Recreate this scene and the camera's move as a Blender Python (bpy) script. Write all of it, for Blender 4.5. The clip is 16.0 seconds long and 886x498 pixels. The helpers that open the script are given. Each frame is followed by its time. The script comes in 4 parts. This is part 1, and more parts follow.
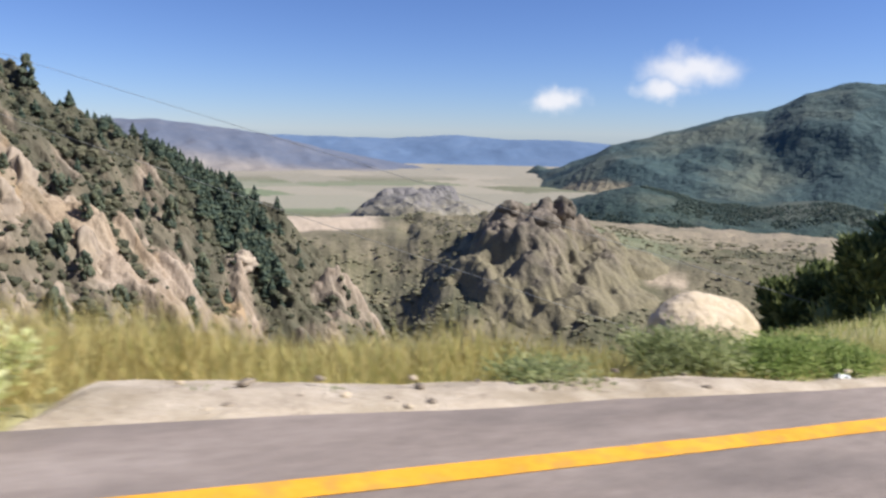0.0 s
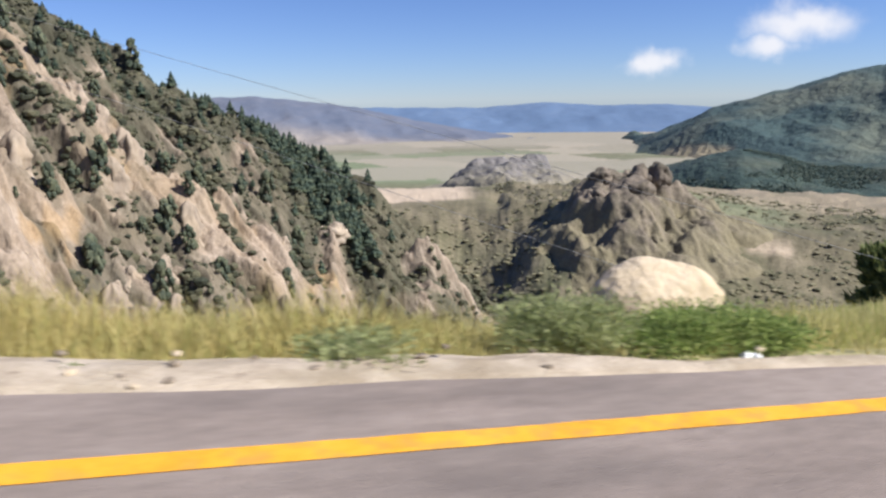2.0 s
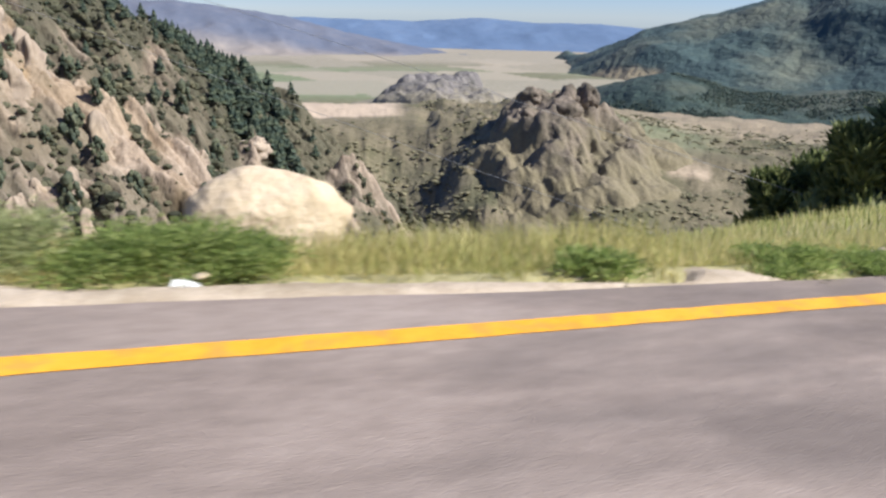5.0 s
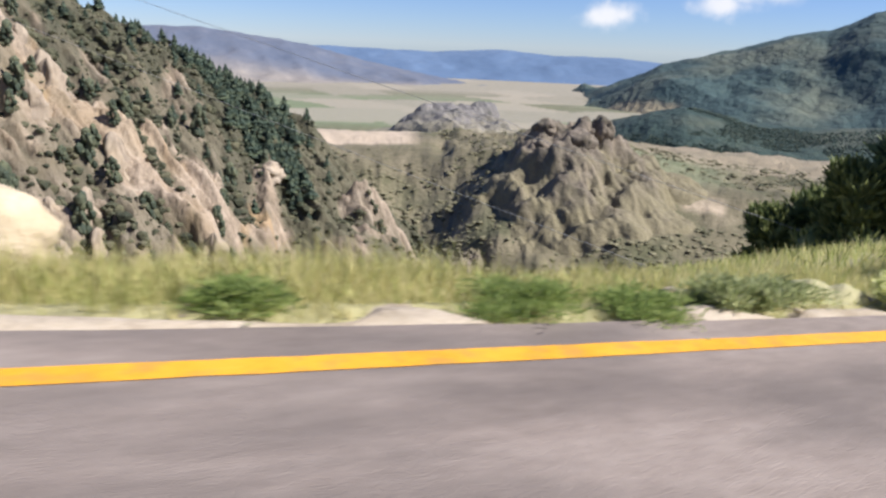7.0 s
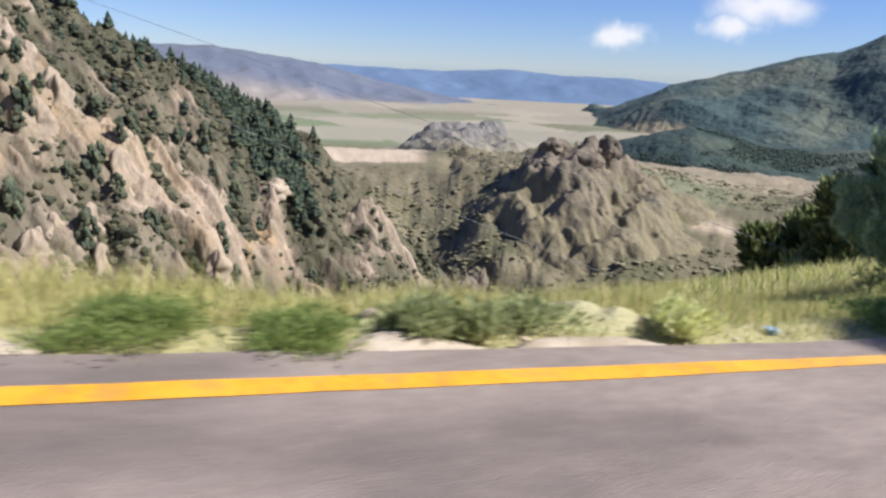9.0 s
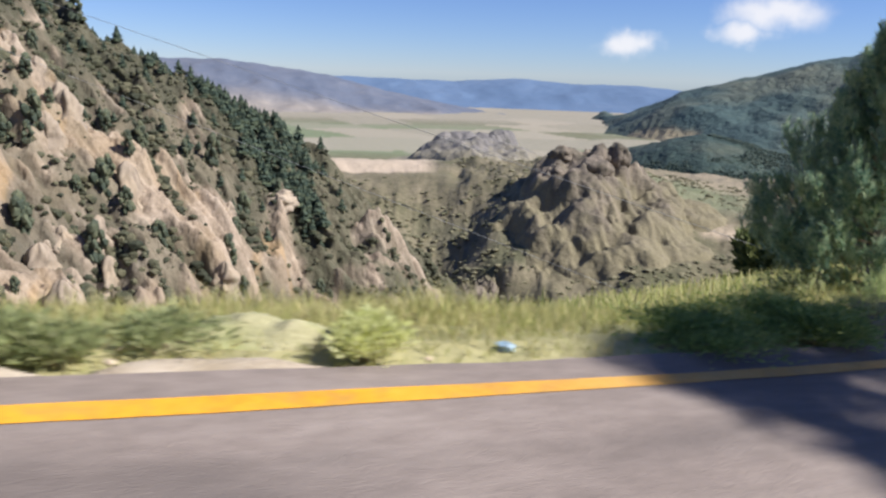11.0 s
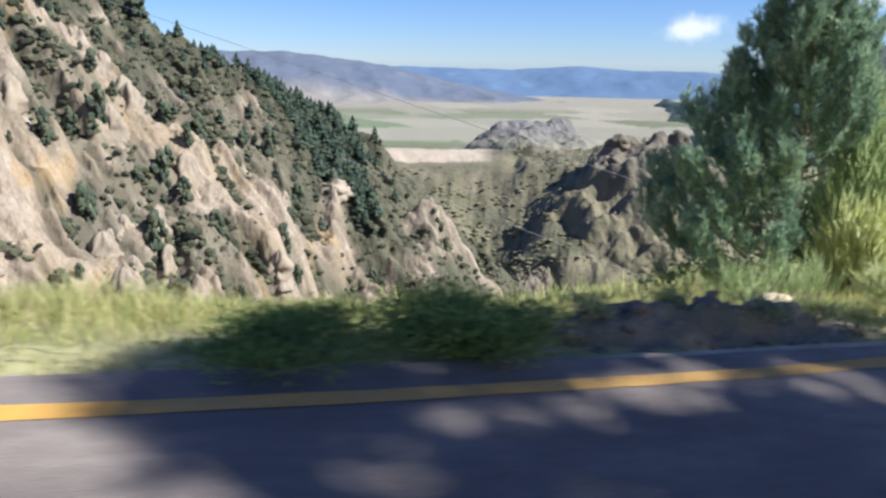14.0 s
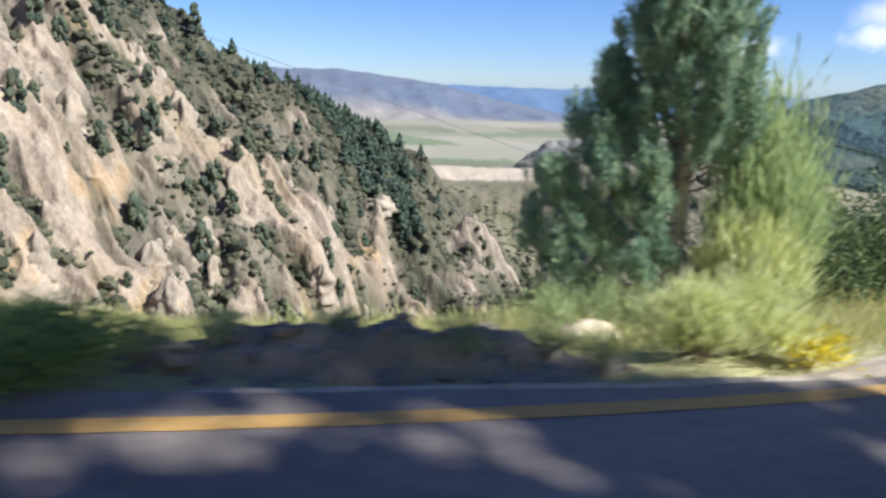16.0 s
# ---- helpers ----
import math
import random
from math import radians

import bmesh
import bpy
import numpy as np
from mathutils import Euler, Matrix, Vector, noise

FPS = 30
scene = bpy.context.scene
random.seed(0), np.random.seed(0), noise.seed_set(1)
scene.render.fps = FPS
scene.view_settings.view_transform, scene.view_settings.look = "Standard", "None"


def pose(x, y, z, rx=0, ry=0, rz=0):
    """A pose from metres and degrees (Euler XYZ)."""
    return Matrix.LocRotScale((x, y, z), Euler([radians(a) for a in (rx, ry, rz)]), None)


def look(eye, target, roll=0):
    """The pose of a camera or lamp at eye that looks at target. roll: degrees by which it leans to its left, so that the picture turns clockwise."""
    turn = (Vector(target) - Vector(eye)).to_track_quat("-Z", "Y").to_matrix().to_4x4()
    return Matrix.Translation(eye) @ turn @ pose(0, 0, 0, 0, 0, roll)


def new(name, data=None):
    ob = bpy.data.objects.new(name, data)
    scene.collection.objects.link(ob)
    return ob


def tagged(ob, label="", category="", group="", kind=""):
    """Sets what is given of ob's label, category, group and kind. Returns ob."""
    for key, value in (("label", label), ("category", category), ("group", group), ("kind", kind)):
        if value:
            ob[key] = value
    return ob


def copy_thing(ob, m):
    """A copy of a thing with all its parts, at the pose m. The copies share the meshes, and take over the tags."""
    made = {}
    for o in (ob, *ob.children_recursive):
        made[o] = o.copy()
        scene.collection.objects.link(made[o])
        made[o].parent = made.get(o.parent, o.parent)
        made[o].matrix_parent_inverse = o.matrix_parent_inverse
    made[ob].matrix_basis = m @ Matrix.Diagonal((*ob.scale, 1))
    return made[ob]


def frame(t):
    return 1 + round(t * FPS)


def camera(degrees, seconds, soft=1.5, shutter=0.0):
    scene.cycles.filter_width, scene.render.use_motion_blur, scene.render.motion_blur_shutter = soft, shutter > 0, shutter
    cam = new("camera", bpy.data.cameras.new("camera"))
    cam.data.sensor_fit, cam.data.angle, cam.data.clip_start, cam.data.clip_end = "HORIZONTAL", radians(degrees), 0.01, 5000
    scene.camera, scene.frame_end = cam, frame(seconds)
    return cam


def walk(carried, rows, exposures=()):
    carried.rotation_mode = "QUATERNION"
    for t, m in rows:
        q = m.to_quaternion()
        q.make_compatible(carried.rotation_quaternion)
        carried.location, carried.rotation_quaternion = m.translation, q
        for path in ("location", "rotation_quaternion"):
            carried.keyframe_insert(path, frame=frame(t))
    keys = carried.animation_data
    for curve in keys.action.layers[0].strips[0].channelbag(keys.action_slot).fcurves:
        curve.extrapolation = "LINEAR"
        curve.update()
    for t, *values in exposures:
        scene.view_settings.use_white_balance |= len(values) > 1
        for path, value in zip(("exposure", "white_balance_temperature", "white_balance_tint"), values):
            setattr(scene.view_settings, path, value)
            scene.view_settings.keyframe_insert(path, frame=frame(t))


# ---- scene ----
cam = camera(62.88, 16.0, soft=2.6, shutter=1.2)
PATH = [
    (0, pose(-0.000, 0.000, 1.300, 80.758, -1.149, -26.679)),
    (0.5, pose(0.356, -0.026, 1.268, 80.032, -1.354, -27.113)),
    (1, pose(0.735, -0.053, 1.234, 78.936, -0.907, -25.342)),
    (1.5, pose(1.113, -0.080, 1.200, 78.225, 0.595, -21.136)),
    (2, pose(1.513, -0.109, 1.164, 78.387, 0.836, -19.621)),
    (2.5, pose(1.954, -0.139, 1.125, 77.010, 0.436, -20.647)),
    (3, pose(2.357, -0.169, 1.089, 73.806, -0.301, -22.739)),
    (3.5, pose(2.774, -0.200, 1.051, 72.015, -0.115, -22.973)),
    (4, pose(3.173, -0.232, 1.015, 71.385, -0.006, -23.317)),
    (4.5, pose(3.600, -0.265, 0.977, 71.552, -0.508, -24.151)),
    (5, pose(4.015, -0.296, 0.939, 71.970, -1.259, -24.693)),
    (7.5, pose(6.438, -0.383, 0.728, 74.627, -2.500, -22.829)),
    (8, pose(6.894, -0.386, 0.690, 74.930, -2.403, -22.606)),
    (8.5, pose(7.350, -0.387, 0.651, 75.244, -2.348, -22.534)),
    (9, pose(7.802, -0.387, 0.613, 75.582, -2.598, -22.392)),
    (11.5, pose(10.026, -0.383, 0.425, 76.341, -1.685, -21.515)),
    (12, pose(10.419, -0.371, 0.393, 76.275, -1.614, -21.497)),
    (12.5, pose(10.811, -0.357, 0.361, 75.915, -1.434, -20.665)),
    (13, pose(11.214, -0.342, 0.328, 75.640, -1.244, -19.154)),
    (13.5, pose(11.637, -0.325, 0.293, 75.475, -1.004, -17.801)),
    (14, pose(12.069, -0.305, 0.258, 75.403, -0.937, -17.108)),
    (14.5, pose(12.529, -0.281, 0.221, 75.408, -1.331, -16.170)),
    (15, pose(13.000, -0.256, 0.183, 75.795, -1.433, -14.363)),
    (15.5, pose(13.472, -0.229, 0.145, 76.325, -1.146, -12.761)),
    (16, pose(13.983, -0.199, 0.104, 76.726, -1.518, -13.144)),
]
walk(cam, PATH, [(0, 0.9, 6500, 10), (2, 0.92, 6500, 10), (3.5, 0.86, 6500, 10), (5, 0.98, 6500, 10), (8.5, 0.97, 6500, 10), (11.5, 0.9, 6500, 10), (13.5, 1.02, 6080, 5), (14.5, 1.14, 6080, 5), (16, 1.14, 6080, 5)])

# ---- sky, sun, exposure ----
SUN_AZ, SUN_EL = 125.0, 42.0
scene.view_settings.exposure = 1.0
world = bpy.data.worlds.new("sky")
scene.world = world
world.use_nodes = True
wt = world.node_tree
wt.nodes.clear()


def wnode(kind, **kw):
    n = wt.nodes.new(kind)
    for k, v in kw.items():
        if k == "op":
            n.operation = v
        else:
            n.inputs[k].default_value = v
    return n


def wmath(op, a, b=None):
    n = wt.nodes.new("ShaderNodeMath")
    n.operation = op
    for i, v in enumerate((a, b)):
        if v is None:
            continue
        if isinstance(v, (int, float)):
            n.inputs[i].default_value = v
        else:
            wt.links.new(v, n.inputs[i])
    return n.outputs[0]


sky = wt.nodes.new("ShaderNodeTexSky")
sky.sky_type = "NISHITA"
sky.sun_disc = False
sky.sun_elevation, sky.sun_rotation = radians(SUN_EL), radians(SUN_AZ)
sky.altitude, sky.air_density, sky.dust_density, sky.ozone_density = 1500, 1.0, 0.0, 1.4
coord = wt.nodes.new("ShaderNodeTexCoord")
warp = wt.nodes.new("ShaderNodeTexNoise")
warp.inputs["Scale"].default_value, warp.inputs["Detail"].default_value = 26.0, 5.0
wt.links.new(coord.outputs["Generated"], warp.inputs["Vector"])
shift = wt.nodes.new("ShaderNodeVectorMath")
shift.operation = "MULTIPLY_ADD"
wt.links.new(warp.outputs["Color"], shift.inputs[0])
shift.inputs[1].default_value, shift.inputs[2].default_value = (0.07, 0.07, 0.045), (-0.035, -0.035, -0.022)
place = wt.nodes.new("ShaderNodeVectorMath")
place.operation = "ADD"
wt.links.new(coord.outputs["Generated"], place.inputs[0])
wt.links.new(shift.outputs[0], place.inputs[1])
# fair-weather clouds: (azimuth, elevation, half width, half height) in degrees
total = None
for az, el, hw, hh in ((35.4, 2.55, 2.3, 1.0), (45.2, 4.8, 3.8, 1.5), (43.3, 3.4, 2.4, 1.0), (78, 7, 5, 1.6), (-40, 9, 6, 1.7), (110, 12, 7, 2.2), (-95, 11, 6, 2.0), (170, 14, 8, 2.5)):
    c = Vector((math.sin(radians(az)) * math.cos(radians(el)), math.cos(radians(az)) * math.cos(radians(el)), math.sin(radians(el))))
    m = pose(0, 0, 0, 0, 0, -az).to_3x3().inverted()
    sub = wt.nodes.new("ShaderNodeVectorMath")
    sub.operation = "SUBTRACT"
    wt.links.new(place.outputs[0], sub.inputs[0])
    sub.inputs[1].default_value = c
    rot = wt.nodes.new("ShaderNodeVectorRotate")
    rot.rotation_type = "Z_AXIS"
    wt.links.new(sub.outputs[0], rot.inputs["Vector"])
    rot.inputs["Angle"].default_value = radians(az)
    scl = wt.nodes.new("ShaderNodeVectorMath")
    scl.operation = "MULTIPLY"
    wt.links.new(rot.outputs[0], scl.inputs[0])
    scl.inputs[1].default_value = (1 / radians(hw), 1.2, 1 / radians(hh))
    ln = wt.nodes.new("ShaderNodeVectorMath")
    ln.operation = "LENGTH"
    wt.links.new(scl.outputs[0], ln.inputs[0])
    ramp = wt.nodes.new("ShaderNodeMapRange")
    ramp.interpolation_type = "SMOOTHSTEP"
    wt.links.new(ln.outputs["Value"], ramp.inputs["Value"])
    for k, v in (("From Min", 0.15), ("From Max", 1.2), ("To Min", 1.0), ("To Max", 0.0)):
        ramp.inputs[k].default_value = v
    total = ramp.outputs[0] if total is None else wmath("MAXIMUM", total, ramp.outputs[0])
mix = wt.nodes.new("ShaderNodeMix")
mix.data_type = "RGBA"
wt.links.new(wmath("MULTIPLY", total, 0.85), mix.inputs["Factor"])
tint = wt.nodes.new("ShaderNodeMix")
tint.data_type, tint.blend_type = "RGBA", "MULTIPLY"
tint.inputs["Factor"].default_value = 1.0
wt.links.new(sky.outputs["Color"], tint.inputs["A"])
tint.inputs["B"].default_value = (0.73, 0.91, 1.42, 1)
wt.links.new(tint.outputs["Result"], mix.inputs["A"])
mix.inputs["B"].default_value = (11.5, 11.4, 11.8, 1)
bg = wt.nodes.new("ShaderNodeBackground")
bg.inputs["Strength"].default_value = 0.045
wt.links.new(mix.outputs["Result"], bg.inputs["Color"])
wout = wt.nodes.new("ShaderNodeOutputWorld")
wt.links.new(bg.outputs[0], wout.inputs["Surface"])

sun_data = bpy.data.lights.new("sun", "SUN")
sun_data.energy, sun_data.angle, sun_data.color = 4.05, radians(0.6), (1.0, 0.965, 0.915)
sun = new("sun", sun_data)
sun_dir = Vector((math.sin(radians(SUN_AZ)) * math.cos(radians(SUN_EL)), math.cos(radians(SUN_AZ)) * math.cos(radians(SUN_EL)), math.sin(radians(SUN_EL))))
sun.matrix_world = look(sun_dir * 60, (0, 0, 0))


# ---- materials ----
def material(name, colours, scale, rough=0.85, bump=0.4, bump_scale=None, detail=6.0, stretch=(1, 1, 1), second=None, island=0.0, positions=None, metal=0.0, translucent=0.0, distance=0.05, attr=None):
    """Noise of two scales runs over a ramp of colours; second = (colour, scale, amount) adds stains; attr = (attribute, colour) mixes by a mesh attribute."""
    m = bpy.data.materials.new(name)
    m.use_nodes = True
    t = m.node_tree
    t.nodes.clear()
    add = t.nodes.new
    link = t.links.new
    out, bsdf, tc, mp = add("ShaderNodeOutputMaterial"), add("ShaderNodeBsdfPrincipled"), add("ShaderNodeTexCoord"), add("ShaderNodeMapping")
    mp.inputs["Scale"].default_value = stretch
    link(tc.outputs["Object"], mp.inputs["Vector"])
    n1, n2 = add("ShaderNodeTexNoise"), add("ShaderNodeTexNoise")
    for n, s in ((n1, scale), (n2, scale * 9.3)):
        n.inputs["Scale"].default_value, n.inputs["Detail"].default_value, n.inputs["Roughness"].default_value = s, detail, 0.62
        link(mp.outputs["Vector"], n.inputs["Vector"])
    mixn = add("ShaderNodeMix")
    mixn.inputs["Factor"].default_value = 0.38
    link(n1.outputs["Fac"], mixn.inputs["A"])
    link(n2.outputs["Fac"], mixn.inputs["B"])
    value = mixn.outputs["Result"]
    if island:
        geo, add1 = add("ShaderNodeNewGeometry"), add("ShaderNodeMath")
        add1.operation = "MULTIPLY_ADD"
        link(geo.outputs["Random Per Island"], add1.inputs[0])
        add1.inputs[1].default_value = island
        sub = add("ShaderNodeMath")
        sub.operation = "SUBTRACT"
        link(value, sub.inputs[0])
        sub.inputs[1].default_value = island / 2
        link(sub.outputs[0], add1.inputs[2])
        value = add1.outputs[0]
    ramp = add("ShaderNodeValToRGB")
    els = ramp.color_ramp.elements
    ps = positions or [0.3 + 0.4 * i / max(1, len(colours) - 1) for i in range(len(colours))]
    while len(els) < len(colours):
        els.new(0.5)
    for e, p, c in zip(els, ps, colours):
        e.position, e.color = p, (*c, 1)
    link(value, ramp.inputs["Fac"])
    colour = ramp.outputs["Color"]
    if second:
        n3, r3, mx = add("ShaderNodeTexNoise"), add("ShaderNodeMapRange"), add("ShaderNodeMix")
        n3.inputs["Scale"].default_value, n3.inputs["Detail"].default_value = second[1], 4.0
        link(mp.outputs["Vector"], n3.inputs["Vector"])
        link(n3.outputs["Fac"], r3.inputs["Value"])
        for k, v in (("From Min", 0.48), ("From Max", 0.66), ("To Min", 0.0), ("To Max", second[2])):
            r3.inputs[k].default_value = v
        mx.data_type = "RGBA"
        link(r3.outputs[0], mx.inputs["Factor"])
        link(colour, mx.inputs["A"])
        mx.inputs["B"].default_value = (*second[0], 1)
        colour = mx.outputs["Result"]
    for a in attr or ():
        at, mx = add("ShaderNodeAttribute"), add("ShaderNodeMix")
        at.attribute_name = a[0]
        mx.data_type = "RGBA"
        brk = add("ShaderNodeMath")
        brk.operation = "MULTIPLY_ADD"
        link(value, brk.inputs[0])
        brk.inputs[1].default_value, brk.inputs[2].default_value = 1.2, -0.6
        plus = add("ShaderNodeMath")
        plus.use_clamp = True
        link(at.outputs["Fac"], plus.inputs[0])
        mul = add("ShaderNodeMath")
        mul.operation = "MULTIPLY"
        link(brk.outputs[0], mul.inputs[0])
        link(at.outputs["Fac"], mul.inputs[1])
        link(mul.outputs[0], plus.inputs[1])
        link(plus.outputs[0], mx.inputs["Factor"])
        link(colour, mx.inputs["A"])
        var = add("ShaderNodeMix")
        var.data_type = "RGBA"
        link(n2.outputs["Fac"], var.inputs["Factor"])
        var.inputs["A"].default_value = (*[c * 0.72 for c in a[1]], 1)
        var.inputs["B"].default_value = (*[min(1, c * 1.25) for c in a[1]], 1)
        link(var.outputs["Result"], mx.inputs["B"])
        colour = mx.outputs["Result"]
    link(colour, bsdf.inputs["Base Color"])
    bsdf.inputs["Roughness"].default_value, bsdf.inputs["Metallic"].default_value = rough, metal
    bsdf.inputs["Specular IOR Level"].default_value = 0.25
    if bump:
        b = add("ShaderNodeBump")
        b.inputs["Strength"].default_value, b.inputs["Distance"].default_value = bump, distance
        nb = add("ShaderNodeTexNoise")
        nb.inputs["Scale"].default_value, nb.inputs["Detail"].default_value = bump_scale or scale * 4, 8.0
        link(mp.outputs["Vector"], nb.inputs["Vector"])
        link(nb.outputs["Fac"], b.inputs["Height"])
        link(b.outputs["Normal"], bsdf.inputs["Normal"])
    if translucent:
        tr, ms = add("ShaderNodeBsdfTranslucent"), add("ShaderNodeMixShader")
        link(colour, tr.inputs["Color"])
        ms.inputs["Fac"].default_value = translucent
        link(bsdf.outputs[0], ms.inputs[1])
        link(tr.outputs[0], ms.inputs[2])
        link(ms.outputs[0], out.inputs["Surface"])
    else:
        link(bsdf.outputs[0], out.inputs["Surface"])
    return m


ASPHALT = material("worn_asphalt", [(0.17, 0.138, 0.122), (0.25, 0.205, 0.182), (0.335, 0.28, 0.25)], 1.3, 0.9, 0.7, 90, stretch=(0.5, 1.5, 1), second=((0.115, 0.098, 0.092), 1.1, 0.65), distance=0.012)
PAINT = material("yellow_road_paint", [(0.56, 0.25, 0.02), (0.72, 0.345, 0.028), (0.78, 0.4, 0.045)], 3.0, 0.7, 0.4, 60, second=((0.36, 0.22, 0.07), 9.0, 0.5), distance=0.008, attr=(("worn", (0.42, 0.3, 0.16)),))
GRAVEL = material("pale_gravel", [(0.3, 0.24, 0.18), (0.48, 0.4, 0.31), (0.62, 0.54, 0.44)], 5.0, 0.95, 0.9, 55, second=((0.25, 0.2, 0.13), 2.0, 0.5), distance=0.02)
# dry and green field tones are greyed, valley haze mixed into the colour
SOIL = material("valley_ground", [(0.085, 0.078, 0.05), (0.15, 0.132, 0.085), (0.25, 0.21, 0.145)], 0.035, 0.95, 0.7, 0.3, second=((0.085, 0.09, 0.047), 0.02, 0.7), distance=1.5,
                attr=(("pale", (0.48, 0.385, 0.29)), ("green", (0.18, 0.215, 0.125)), ("dry", (0.315, 0.285, 0.225)), ("verge", (0.36, 0.33, 0.17))))
# dark holds painted gully shade as well as shrub cover
ROCK = material("cream_tuff_rock", [(0.13, 0.1, 0.072), (0.31, 0.245, 0.187), (0.5, 0.415, 0.335)], 0.11, 0.92, 0.8, 0.55, stretch=(1, 1, 0.55), second=((0.33, 0.24, 0.14), 0.05, 0.35), distance=1.2,
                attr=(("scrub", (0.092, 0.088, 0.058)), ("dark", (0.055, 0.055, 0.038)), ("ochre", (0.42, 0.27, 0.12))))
CRAG = material("grey_volcanic_rock", [(0.085, 0.073, 0.06), (0.18, 0.15, 0.12), (0.29, 0.24, 0.185)], 0.07, 0.92, 0.8, 0.3, second=((0.045, 0.045, 0.03), 0.05, 0.6), distance=1.5,
                attr=(("scrub", (0.2, 0.175, 0.11)),))
# crag rock lightened in its base colour for the haze on the far outcrop
HAZED_CRAG = material("haze_paled_rock", [(0.105, 0.1, 0.1), (0.175, 0.163, 0.158), (0.26, 0.24, 0.228)], 0.04, 0.92, 0.8, 0.2, second=((0.1, 0.1, 0.085), 0.03, 0.5), distance=2.0,
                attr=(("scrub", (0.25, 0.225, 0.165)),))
# forest greens leaned towards blue, haze on the mountain put into the colour
FOREST = material("wooded_slope", [(0.03, 0.055, 0.062), (0.05, 0.083, 0.085), (0.085, 0.115, 0.1)], 0.006, 0.95, 0.8, 0.05, second=((0.17, 0.175, 0.125), 0.0032, 0.55), distance=12.0, attr=(("pale", (0.4, 0.32, 0.2)),))
WOODED = material("dark_wooded_slope", [(0.025, 0.045, 0.045), (0.04, 0.066, 0.06), (0.075, 0.095, 0.07)], 0.012, 0.95, 0.8, 0.08, second=((0.11, 0.11, 0.085), 0.008, 0.5), distance=8.0)
# both backdrop ridges carry the bluish haze of distance in their base colours
FAR_A = material("haze_tinted_brown_hill", [(0.085, 0.108, 0.16), (0.12, 0.138, 0.185), (0.17, 0.172, 0.195)], 0.002, 1.0, 0.5, 0.01, distance=20.0, attr=(("pale", (0.3, 0.26, 0.22)),))
FAR_B = material("haze_tinted_blue_hill", [(0.09, 0.145, 0.24), (0.11, 0.17, 0.275), (0.14, 0.2, 0.3)], 0.0018, 1.0, 0.4, 0.01, distance=20.0)
BARK = material("pine_bark", [(0.12, 0.085, 0.062), (0.27, 0.205, 0.16), (0.44, 0.36, 0.29)], 7.0, 0.95, 0.9, 40, stretch=(1, 1, 0.3), distance=0.02)
# trunk bark mixed paler than BARK, with sunlight put into the colour
SUNLIT_BARK = material("sunlit_bark", [(0.22, 0.175, 0.135), (0.4, 0.34, 0.275), (0.56, 0.49, 0.41)], 7.0, 0.95, 0.9, 40, stretch=(1, 1, 0.3), distance=0.02)
NEEDLE = material("pine_needles", [(0.14, 0.25, 0.19), (0.31, 0.43, 0.3), (0.52, 0.6, 0.39)], 1.3, 0.55, 0, island=0.5, translucent=0.3)
CONIFER = material("conifer_foliage", [(0.042, 0.056, 0.04), (0.074, 0.088, 0.058), (0.125, 0.135, 0.082)], 0.5, 0.8, 0, island=0.4)
CREST_CONIFER = material("dark_conifer_foliage", [(0.026, 0.044, 0.034), (0.048, 0.068, 0.048), (0.085, 0.105, 0.062)], 0.5, 0.8, 0, island=0.4)
SCRUB = material("scrub_foliage", [(0.04, 0.045, 0.03), (0.074, 0.076, 0.047), (0.125, 0.118, 0.074)], 0.12, 0.9, 0.6, 1.5, island=0.5, distance=0.4)
WOODLAND = material("woodland_foliage", [(0.035, 0.058, 0.05), (0.052, 0.078, 0.064), (0.08, 0.1, 0.075)], 0.02, 0.9, 0.6, 0.3, island=0.5, distance=2.0)
SCRUB_DRY = material("dry_scrub_foliage", [(0.1, 0.1, 0.06), (0.155, 0.147, 0.09), (0.22, 0.2, 0.125)], 0.12, 0.9, 0.6, 1.5, island=0.5, distance=0.4)
LEAF = material("bush_leaves", [(0.17, 0.24, 0.07), (0.28, 0.36, 0.115), (0.4, 0.46, 0.17)], 2.5, 0.6, 0, island=0.5, translucent=0.58)
LEAF_OLIVE = material("olive_leaves", [(0.09, 0.12, 0.045), (0.17, 0.2, 0.075), (0.27, 0.3, 0.12)], 2.5, 0.6, 0, island=0.6, translucent=0.4)
LEAF_DARK = material("dark_green_leaves", [(0.04, 0.068, 0.032), (0.085, 0.125, 0.055), (0.21, 0.26, 0.11)], 2.5, 0.6, 0, island=0.8, translucent=0.28)
LEAF_GREY = material("grey_green_leaves", [(0.23, 0.27, 0.12), (0.35, 0.39, 0.18), (0.48, 0.5, 0.27)], 2.5, 0.7, 0, island=0.5, translucent=0.5)
LEAF_FEATHER = material("feathery_green_leaves", [(0.27, 0.35, 0.16), (0.42, 0.5, 0.24), (0.56, 0.62, 0.32)], 2.5, 0.6, 0, island=0.5, translucent=0.5)
LEAF_LIME = material("yellow_green_leaves", [(0.47, 0.5, 0.18), (0.65, 0.67, 0.3), (0.78, 0.78, 0.45)], 2.5, 0.6, 0, island=0.5, translucent=0.5)
FLOWER = material("yellow_petals", [(0.6, 0.45, 0.01), (0.75, 0.62, 0.02), (0.8, 0.7, 0.08)], 8.0, 0.6, 0, island=0.4, translucent=0.3)
